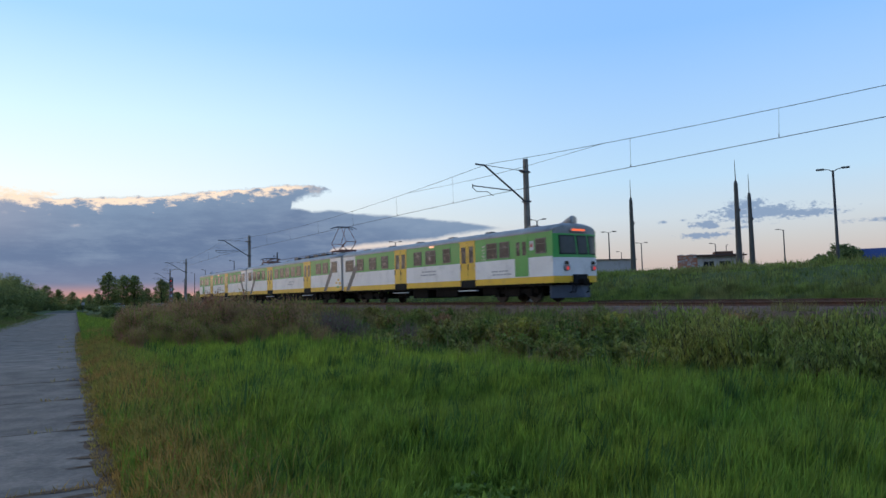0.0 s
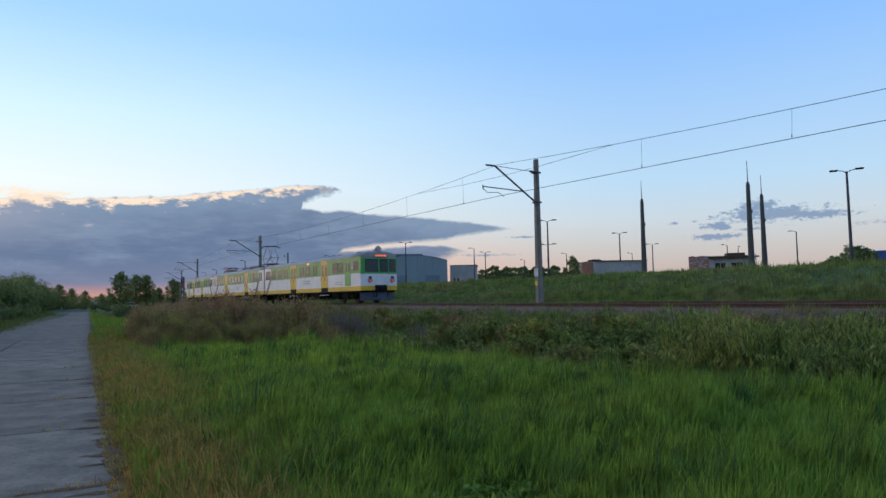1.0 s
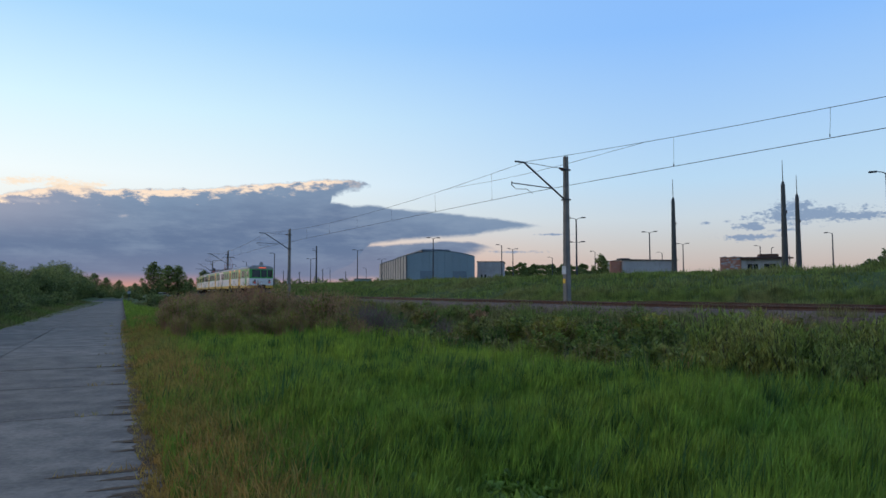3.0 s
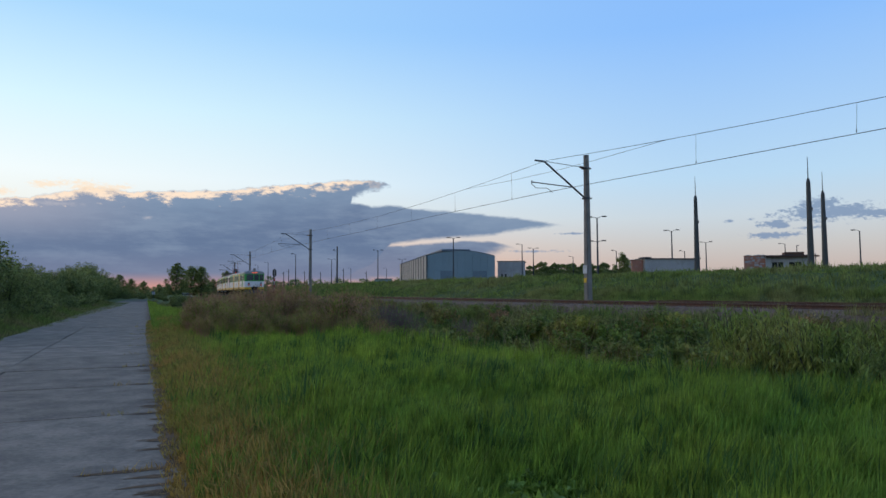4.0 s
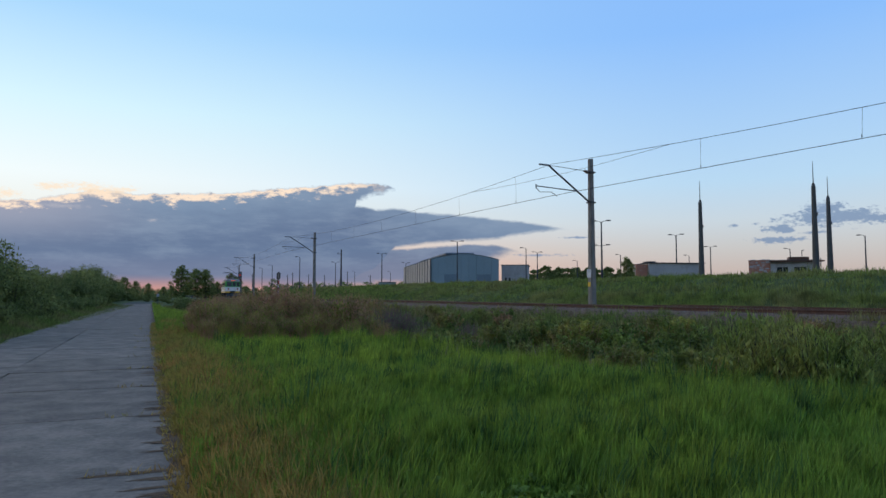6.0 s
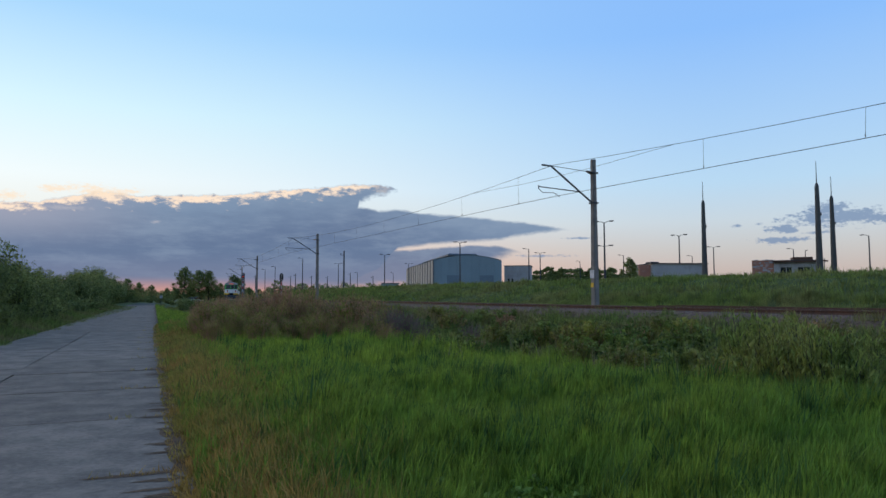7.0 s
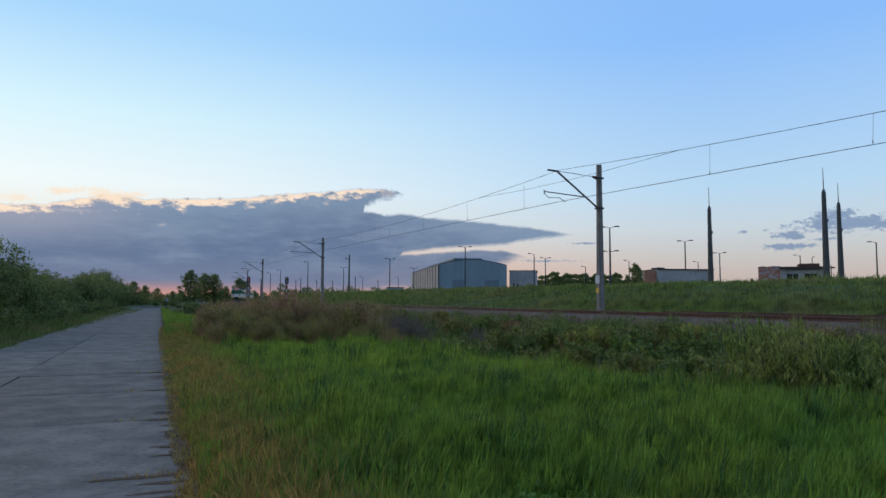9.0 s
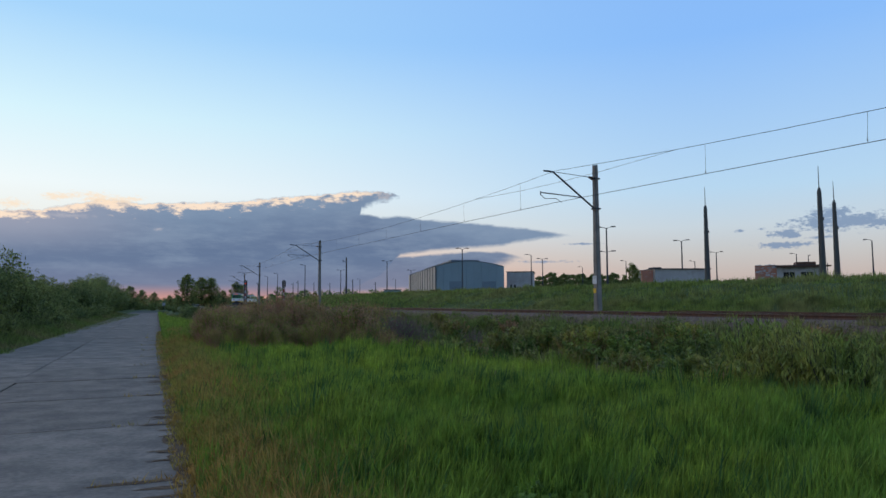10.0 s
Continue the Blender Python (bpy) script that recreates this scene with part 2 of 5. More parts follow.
M_STONE = material("crushed_stone", (0.25, 0.16, 0.112), (0.125, 0.084, 0.06), 0.95, 0, 3, 30, 0.3, 0.35, spec=0.1)
M_RUST = material("rusty_rail_steel", (0.13, 0.055, 0.03), (0.07, 0.035, 0.022), 0.8, 0.2, 4, 40, 0.3)
M_RAILTOP = material("polished_rail_head", (0.15, 0.11, 0.09), (0.09, 0.065, 0.05), 0.55, 0.5, 3, 40, 0.05)
M_SLEEPER = material("concrete_sleeper", (0.19, 0.16, 0.145), (0.13, 0.105, 0.09), 0.9, 0, 3, 40, 0.3, 0.2)
M_POLE = material("weathered_pole_concrete", (0.24, 0.205, 0.17), (0.15, 0.13, 0.11), 0.85, 0, 1.2, 40, 0.25, 0, (0.09, 0.085, 0.08), 0.5, 1.5)
M_STEEL = material("dark_galvanised_steel", (0.07, 0.075, 0.085), (0.045, 0.048, 0.055), 0.6, 0.5, 3, 40, 0.1)
M_WIRE = material("copper_wire", (0.06, 0.065, 0.07), None, 0.5, 0.4, 3, 40, 0)
M_INSUL = material("brown_insulator", (0.08, 0.045, 0.035), None, 0.3, 0, 5, 40, 0)
M_GREEN = material("train_green_paint", (0.036, 0.31, 0.05), (0.03, 0.26, 0.045), 0.38, 0, 1.0, 18, 0.05, 0, (0.05, 0.19, 0.03), 0.35, 1.2)
M_WHITE = material("train_white_paint", (0.75, 0.715, 0.685), (0.65, 0.62, 0.595), 0.4, 0, 1.0, 18, 0.05, 0, (0.40, 0.38, 0.36), 0.4, 1.3)
M_YELLOW = material("train_yellow_paint", (0.72, 0.42, 0.012), (0.62, 0.34, 0.012), 0.4, 0, 1.0, 18, 0.05, 0, (0.36, 0.22, 0.04), 0.4, 1.3)
M_ROOF = material("train_roof_grey", (0.31, 0.305, 0.29), (0.225, 0.22, 0.215), 0.55, 0.1, 0.8, 12, 0.1, 0, (0.10, 0.10, 0.10), 0.5, 0.7)
M_STRIPE = material("train_grey_stripe", (0.075, 0.08, 0.092), None, 0.45, 0, 1, 20, 0.03)
# rubber parts; also the painted shade of the step wells and coupler recess
M_RUBBER = material("black_rubber_and_recess_shade", (0.014, 0.014, 0.015), None, 0.8, 0, 3, 40, 0.1, spec=0.15)
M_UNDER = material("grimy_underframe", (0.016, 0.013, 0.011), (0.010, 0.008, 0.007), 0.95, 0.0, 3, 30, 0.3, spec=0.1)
M_WHEEL = material("wheel_steel", (0.04, 0.034, 0.03), None, 0.7, 0.3, 4, 40, 0.1)
M_PANTO = material("pantograph_red_steel", (0.20, 0.065, 0.045), (0.11, 0.045, 0.035), 0.6, 0.2, 4, 40, 0.1)
# warm pale patches in the colour imitate reflections and lit interior
M_GLASS = material("dark_glass_painted_reflections", (0.022, 0.022, 0.024), (0.05, 0.05, 0.052), 0.14, 0, 1.4, 5, 0.0, 0.4, (0.26, 0.22, 0.20), 0.7, 2.6, spec=0.16)
M_TEXT = material("grey_lettering", (0.33, 0.33, 0.34), None, 0.5, 0, 3, 30, 0)
M_FRAME = material("window_frame_metal", (0.10, 0.12, 0.11), None, 0.5, 0.3, 4, 40, 0.05)
M_LAMP_RED = material("red_tail_lamp", (0.75, 0.05, 0.04), (0.7, 0.045, 0.035), 0.3, 0, 4, 40, 0, glow=0.45)
M_DISPLAY = material("orange_display", (1.0, 0.15, 0.04), (0.85, 0.12, 0.03), 0.4, 0, 6, 60, 0, glow=0.95)
M_MARKER = material("glowing_roof_indicator", (1.0, 0.45, 0.25), None, 0.4, 0, 6, 60, 0, glow=1.1)
M_LENS = material("headlamp_lens", (0.30, 0.31, 0.32), None, 0.12, 0.3, 5, 30, 0)
M_HALL = material("blue_grey_cladding", (0.215, 0.265, 0.28), (0.185, 0.235, 0.25), 0.6, 0.1, 0.15, 2, 0.05, 0.05)
M_HALL_SIDE = material("cream_cladding", (0.40, 0.36, 0.315), (0.34, 0.305, 0.27), 0.7, 0, 0.2, 2, 0.05, 0.05)
M_HALL_ROOF = material("grey_sheet_roof", (0.16, 0.20, 0.23), None, 0.6, 0.2, 0.2, 2, 0.05)
M_PLASTER = material("stained_plaster", (0.42, 0.37, 0.34), (0.34, 0.30, 0.28), 0.9, 0, 0.5, 8, 0.2, 0, (0.27, 0.23, 0.21), 0.6, 0.6)
M_BRICK = material("bare_brick", (0.44, 0.17, 0.10), (0.30, 0.125, 0.085), 0.9, 0, 0.8, 12, 0.4, 0.15, (0.46, 0.40, 0.36), 0.75, 0.7)
# near-black that stands for the unlit rooms behind empty openings
M_DARK = material("painted_interior_shade", (0.02, 0.02, 0.022), None, 0.9, 0, 2, 20, 0)
M_TAR = material("tarred_roof", (0.06, 0.058, 0.06), None, 0.9, 0, 1, 12, 0.2)
M_BLUE = material("blue_container_paint", (0.035, 0.085, 0.30), (0.03, 0.07, 0.25), 0.55, 0, 0.7, 10, 0.1)
M_BARK = material("bark", (0.055, 0.045, 0.036), (0.035, 0.028, 0.022), 0.95, 0, 5, 40, 0.5)
M_STEM = material("reddish_dry_stem", (0.46, 0.20, 0.115), (0.32, 0.145, 0.085), 0.9, 0, 5, 40, 0.2)
M_SIGN = material("pale_sign_plate", (0.55, 0.55, 0.54), None, 0.5, 0, 3, 30, 0)
M_GRASS = leaf_material("lush_grass", (0.375, 0.44, 0.05), (0.123, 0.19, 0.026), (0.175, 0.265, 0.036), 0.6, 0.5)
M_TUSSOCK = leaf_material("dark_tussock_grass", (0.11, 0.185, 0.04), (0.04, 0.085, 0.022), (0.085, 0.15, 0.035), 0.6, 0.5)
M_DOCK = leaf_material("broad_weed_leaf", (0.26, 0.34, 0.05), (0.11, 0.17, 0.03), (0.2, 0.28, 0.04), 0.5, 0.8)
M_DRYGRASS = leaf_material("yellowing_verge_grass", (0.36, 0.275, 0.055), (0.23, 0.21, 0.045), (0.40, 0.225, 0.06), 0.7, 0.6)
M_WEED = leaf_material("bank_weeds", (0.27, 0.32, 0.06), (0.08, 0.115, 0.028), (0.255, 0.19, 0.08), 0.7, 0.35)
M_MOUND = leaf_material("bank_grass", (0.27, 0.315, 0.06), (0.10, 0.14, 0.034), (0.235, 0.225, 0.07), 0.7, 0.16)
M_STRAW = leaf_material("dead_reed", (0.34, 0.25, 0.13), (0.24, 0.18, 0.095), None, 0.8)
M_LEAF = leaf_material("willow_leaf", (0.225, 0.26, 0.075), (0.09, 0.12, 0.04), (0.245, 0.26, 0.075), 0.6, 0.3)
M_LEAF_Y = leaf_material("young_shrub_leaf", (0.32, 0.30, 0.05), (0.13, 0.13, 0.03), (0.36, 0.19, 0.10), 0.6, 0.22)
M_LEAF_G = leaf_material("ditch_bush_leaf", (0.225, 0.275, 0.05), (0.09, 0.13, 0.03), (0.27, 0.235, 0.065), 0.6, 0.5)
M_LEAF_F = leaf_material("feathery_shoot_leaf", (0.27, 0.31, 0.06), (0.14, 0.18, 0.036), (0.27, 0.25, 0.06), 0.6, 0.6)
M_LEAF_D = leaf_material("dark_tree_leaf", (0.16, 0.215, 0.075), (0.1, 0.145, 0.055), (0.185, 0.23, 0.08), 0.7, 0.2)

M_DIRT = material("sandy_dirt", (0.17, 0.105, 0.06), (0.075, 0.045, 0.028), 0.95, 0, 6, 60, 0.6, spec=0.1)
M_REDPAINT = material("red_paint", (0.45, 0.05, 0.035), None, 0.5, 0, 3, 30, 0)
M_CABGLASS = material("cab_glass", (0.010, 0.012, 0.013), (0.03, 0.032, 0.032), 0.08, 0, 0.9, 3, 0.0, 0.4, spec=0.35)
M_PLASTER_D = material("grimy_plaster", (0.42, 0.38, 0.35), (0.30, 0.27, 0.25), 0.9, 0, 0.7, 9, 0.3, 0, (0.20, 0.17, 0.155), 0.6, 0.8)
M_PLOUGH = material("blue_grey_steel_plough", (0.07, 0.08, 0.105), (0.05, 0.057, 0.075), 0.75, 0.1, 2, 30, 0.1)
M_DARKSTEM = material("dark_bare_twig", (0.22, 0.125, 0.105), (0.14, 0.08, 0.07), 0.9, 0, 5, 40, 0.2)


# ---- mesh helpers ----
def box(bm, x0, x1, y0, y1, z0, z1):
    v = [bm.verts.new(p) for p in ((x0, y0, z0), (x1, y0, z0), (x1, y1, z0), (x0, y1, z0), (x0, y0, z1), (x1, y0, z1), (x1, y1, z1), (x0, y1, z1))]
    return [bm.faces.new([v[i] for i in f]) for f in ((3, 2, 1, 0), (4, 5, 6, 7), (0, 1, 5, 4), (1, 2, 6, 5), (2, 3, 7, 6), (3, 0, 4, 7))]


def rod(bm, a, b, r0, r1=None, sides=6):
    """A tapered bar from a to b."""
    a, b = Vector(a), Vector(b)
    q = (b - a).to_track_quat("Z", "Y").to_matrix()
    rings = []
    for p, r in ((a, r0), (b, r0 if r1 is None else r1)):
        rings.append([bm.verts.new(p + q @ Vector((r * math.cos(2 * math.pi * k / sides), r * math.sin(2 * math.pi * k / sides), 0))) for k in range(sides)])
    for k in range(sides):
        j = (k + 1) % sides
        bm.faces.new((rings[0][k], rings[0][j], rings[1][j], rings[1][k]))
    bm.faces.new(rings[0][::-1])
    bm.faces.new(rings[1])


def bar(bm, pts, r, sides=5):
    for a, b in zip(pts, pts[1:]):
        rod(bm, a, b, r, r, sides)


def tube(bm, pts, r, sides=5):
    """One continuous round wire through the points."""
    rings = []
    for k, p in enumerate(pts):
        a, b = Vector(pts[max(k - 1, 0)]), Vector(pts[min(k + 1, len(pts) - 1)])
        q = (b - a).to_track_quat("Z", "Y").to_matrix()
        rings.append([bm.verts.new(Vector(p) + q @ Vector((r * math.cos(6.28319 * j / sides), r * math.sin(6.28319 * j / sides), 0))) for j in range(sides)])
    for a, b in zip(rings, rings[1:]):
        for j in range(sides):
            bm.faces.new((a[j], a[(j + 1) % sides], b[(j + 1) % sides], b[j]))
    bm.faces.new(rings[0][::-1])
    bm.faces.new(rings[-1])


def part(name, bm, mat, parent=None, label="", smooth=False):
    """Links a bmesh as one mesh object, under a thing or part if given."""
    me = bpy.data.meshes.new(name)
    bm.normal_update()
    bm.to_mesh(me)
    bm.free()
    me.materials.append(mat)
    if smooth:
        me.shade_smooth()
    ob = new(name, me)
    if parent:
        ob.parent = parent
    return tagged(ob, label)


def boxpart(name, dims, mat, parent=None, label="", bevel=0.0):
    bm = bmesh.new()
    box(bm, *dims)
    if bevel:
        bmesh.ops.bevel(bm, geom=list(bm.edges), offset=bevel, segments=2, affect="EDGES")
    return part(name, bm, mat, parent, label)


def raw(name, verts, faces, mat, parent=None, label=""):
    """A mesh of many equal faces from arrays."""
    verts, faces = np.asarray(verts, np.float32), np.asarray(faces, np.int32)
    me = bpy.data.meshes.new(name)
    me.vertices.add(len(verts))
    me.vertices.foreach_set("co", verts.ravel())
    k = faces.shape[1]
    me.loops.add(faces.size)
    me.loops.foreach_set("vertex_index", faces.ravel())
    me.polygons.add(len(faces))
    me.polygons.foreach_set("loop_start", np.arange(0, faces.size, k, dtype=np.int32))
    me.update(calc_edges=True)
    me.materials.append(mat)
    ob = new(name, me)
    if parent:
        ob.parent = parent
    return tagged(ob, label)


def thing(name, label, category, group="", m=None):
    ob = tagged(new(name), label, category, group)
    if m is not None:
        ob.matrix_world = m
    return ob
# ---- ground ----
rng = np.random.default_rng(7)


def axis(near, step, far):
    a = list(np.arange(-near, near + step, step))
    d, out = step, a[-1]
    while out < far:
        d *= 1.25
        out += d
        a.append(out)
        a.insert(0, -out)
    return np.array(a)


gx, gy = np.meshgrid(axis(60, 0.6, 4200), axis(60, 0.6, 4200) + 30)
gv = np.stack([gx, gy, ground_z(gx, gy)], -1).reshape(-1, 3)
rows_n, cols_n = gx.shape
gi = (np.arange(rows_n - 1)[:, None] * cols_n + np.arange(cols_n - 1)[None]).ravel()
ground = raw("ground", gv, np.stack([gi, gi + 1, gi + cols_n + 1, gi + cols_n], 1), M_SOIL)
tagged(ground, "grassy earth ground rising to a bank", "ground", kind="structure")

# ---- road of cast slabs, two lanes ----
road = tagged(new("road"), "worn grey concrete slab road with dark joints", "road", kind="structure")
ROAD_YAW_DEG = math.degrees(ROAD_YAW)
road.matrix_world = pose(0, 0, 0, 0, 0, ROAD_YAW_DEG)  # local x: to the grass, local y: along
bm = bmesh.new()
box(bm, -4.6, 0.42, -8, 180, -0.16, -0.035)
part("bedding", bm, M_JOINT, road)
SLAB = 3.07


def slab_mesh(w, seed):
    r = random.Random(seed)
    bm = bmesh.new()
    box(bm, -w / 2, w / 2, -SLAB / 2 + 0.007, SLAB / 2 - 0.007, -0.15, 0.0)
    bmesh.ops.bevel(bm, geom=[e for e in bm.edges if all(v.co.z > -0.01 for v in e.verts)], offset=0.009, segments=1, affect="EDGES")
    for v in bm.verts:
        if v.co.z > -0.02:
            v.co.x += r.uniform(-0.012, 0.012)
            v.co.y += r.uniform(-0.010, 0.010)
    me = bpy.data.meshes.new("slab")
    bm.to_mesh(me)
    bm.free()
    me.materials.append(M_SLAB)
    return me


right_slabs, left_slabs = [slab_mesh(2.90, k) for k in range(4)], [slab_mesh(1.92, 9 + k) for k in range(3)]
r = random.Random(3)
for k in range(46):
    y = -7.245 + k * SLAB
    for meshes, x in ((right_slabs, -1.10), (left_slabs, -3.54)):
        ob = new("slab", r.choice(meshes))
        ob.parent = road
        ob.matrix_local = pose(x + r.uniform(-0.02, 0.02), y + (1.3 if x < -3 else 0), r.uniform(-0.004, 0.004), r.uniform(-0.09, 0.09), r.uniform(-0.06, 0.06), r.uniform(-0.3, 0.3))

# dirt washed over the road's edge, in fingers along the joints
r2 = random.Random(8)
dv, df = [], []


def patch(cx, cy, lx, ly, z):
    """A low uneven heap with a ragged outline."""
    k0 = len(dv)
    dv.append((cx, cy, z + 0.003))
    n = 14
    for k in range(n):
        a = 2 * math.pi * k / n
        f = r2.uniform(0.6, 1.15)
        dv.append((cx + lx * f * math.cos(a), cy + ly * f * math.sin(a), z))
    for k in range(n):
        df.append((k0, k0 + 1 + k, k0 + 1 + (k + 1) % n))


for k in range(42):
    yy = -8.78 + k * SLAB
    patch(0.14 - r2.uniform(0, .16), yy + r2.uniform(-.05, .05), r2.uniform(.28, .5), r2.uniform(.035, .08), 0.006)
    for _ in range(7):
        patch(0.22 - r2.uniform(0, .12), yy + r2.uniform(.2, SLAB - .2), r2.uniform(.10, .34), r2.uniform(.02, .06), 0.006)
k0 = len(dv)
steps = 900
for k in range(steps):
    yy = -7 + k * 0.14
    inner = 0.20 + 0.04 * math.sin(yy * 2.1) + 0.03 * math.sin(yy * 6.3 + 1) + r2.uniform(-.07, .05)
    dv += [(inner, yy, 0.004), (0.34, yy, 0.0), (0.85, yy, -0.035)]
for k in range(steps - 1):
    for j in (0, 1):
        q = k0 + 3 * k + j
        df += [(q, q + 1, q + 4), (q, q + 4, q + 3)]
dirt = raw("road_edge_dirt", dv, df, M_DIRT)
dirt.matrix_world = pose(0, 0, 0, 0, 0, ROAD_YAW_DEG)
tagged(dirt, "brown dirt spilling over the road edge", "dirt", kind="stuff")

# ---- railway ----
S0, S1 = -60, 420


def strip(name, section, mat, s0, s1, step, parent=None):
    """A bar of that cross-section (u, z) along the line."""
    n = int((s1 - s0) / step) + 1
    v = [tuple(track(s0 + k * step, u, z - float(dip(s0 + k * step)))) for k in range(n) for u, z in section]
    m = len(section)
    f = [(k * m + j, k * m + (j + 1) % m, (k + 1) * m + (j + 1) % m, (k + 1) * m + j) for k in range(n - 1) for j in range(m)]
    return raw(name, v, f, mat, parent)


railway = tagged(new("railway_track"), "single rusty railway track on a grey ballast bed", "railway track", kind="structure")
strip("ballast_bed", [(-3.5, 0.4), (-2.0, 1.01), (2.0, 1.01), (3.5, 0.4)], M_BALLAST, S0, S1, 3, railway)
for side in (-0.753, 0.753):
    sec = [(-.07, .845), (.07, .845), (.065, .862), (.012, .875), (.012, .955), (.036, .965), (.036, .993), (-.036, .993), (-.036, .965), (-.012, .955), (-.012, .875), (-.065, .862)]
    strip("rail", [(side + u, z + .18) for u, z in sec], M_RUST, S0, S1, 4, railway)
    strip("rail_head", [(side + d, z) for d, z in ((-.03, 1.1735), (.03, 1.1735), (.028, RAIL_Z), (-.028, RAIL_Z))], M_RAILTOP, S0, S1, 4, railway)
bm = bmesh.new()
box(bm, -0.13, 0.13, -1.28, 1.28, 0.62, 0.845)
bmesh.ops.bevel(bm, geom=[e for e in bm.edges if all(v.co.z > 0.8 for v in e.verts)], offset=0.025, segments=1, affect="EDGES")
sleeper_mesh = bpy.data.meshes.new("sleeper")
bm.to_mesh(sleeper_mesh)
bm.free()
sleeper_mesh.materials.append(M_SLEEPER)
for k in range(230):
    s = -12 + 0.62 * k
    ob = new("sleeper", sleeper_mesh)
    ob.parent = railway
    p = track(s)
    ob.matrix_local = pose(p.x, p.y, 0.18 - float(dip(s)) + r.uniform(-0.012, 0.012), 0, 0, track_yaw(s) + r.uniform(-1, 1))
# old siding behind the poles, sunk in grass
siding = tagged(new("siding_track"), "disused rusty siding half sunk in grass", "railway track", kind="structure")
strip("ballast_bed", [(2.9, 0.5), (3.2, 0.98), (6.4, 0.98), (7.2, 0.5)], M_BALLAST, -60, 26, 3, siding)
for side in (4.15, 5.65):
    strip("rail", [(side + u, z + .17) for u, z in sec], M_RUST, -60, 26, 4, siding)
for k in range(62):
    s = -14 + 0.64 * k
    ob = new("sleeper", sleeper_mesh)
    ob.parent = siding
    p = track(s, 4.9)
    ob.matrix_local = pose(p.x, p.y, 0.17 - float(dip(s)) + r.uniform(-0.012, 0.012), 0, 0, track_yaw(s) + r.uniform(-1, 1))
# loose stones over the bed and its near slope
ns = 90000
ss, uu = rng.uniform(-12, 110, ns), rng.uniform(-3.6, 6.4, ns)
zz = np.interp(uu, [-3.6, -3.5, -2.0, 2.0, 3.0, 3.3, 6.4], [0.4, 0.42, 1.01, 1.01, 0.7, 0.98, 0.98]) - dip(ss)
keep = (np.abs(np.abs(uu) - 0.753) > 0.1) & ((uu < 2.3) | (ss < 24)) & (np.abs(np.abs(uu - 4.9) - 0.75) > 0.1)
ss, uu, zz = ss[keep], uu[keep], zz[keep]
ang = ss / TRACK_R
ctr = np.stack([TC.x + (TRACK_R - uu) * (TD.x * np.sin(ang) - TN.x * np.cos(ang)), TC.y + (TRACK_R - uu) * (TD.y * np.sin(ang) - TN.y * np.cos(ang)), zz], 1)
tet = np.array([(1, 0, -.5), (-.5, .87, -.5), (-.5, -.87, -.5), (0, 0, .9)]) * 0.035
spin = rng.uniform(0, 6.28, len(ctr))
c, sn = np.cos(spin)[:, None], np.sin(spin)[:, None]
size = rng.uniform(0.6, 1.5, (len(ctr), 1, 1))
tv = np.stack([tet[None, :, 0] * c - tet[None, :, 1] * sn, tet[None, :, 0] * sn + tet[None, :, 1] * c, np.repeat(tet[None, :, 2], len(ctr), 0)], -1) * size + ctr[:, None]
ti = (np.arange(len(ctr)) * 4)[:, None, None] + np.array([(0, 1, 3), (1, 2, 3), (2, 0, 3)])[None]
stones = raw("ballast_stones", tv.reshape(-1, 3), ti.reshape(-1, 3), M_STONE)
tagged(stones, "loose crushed grey-brown stones on the track bed", "ballast", kind="stuff")
# ---- overhead line ----
POLE_U = 2.75
POLES = (-24.0, 27.05, 77.5, 125.5, 174.0, 222.0)


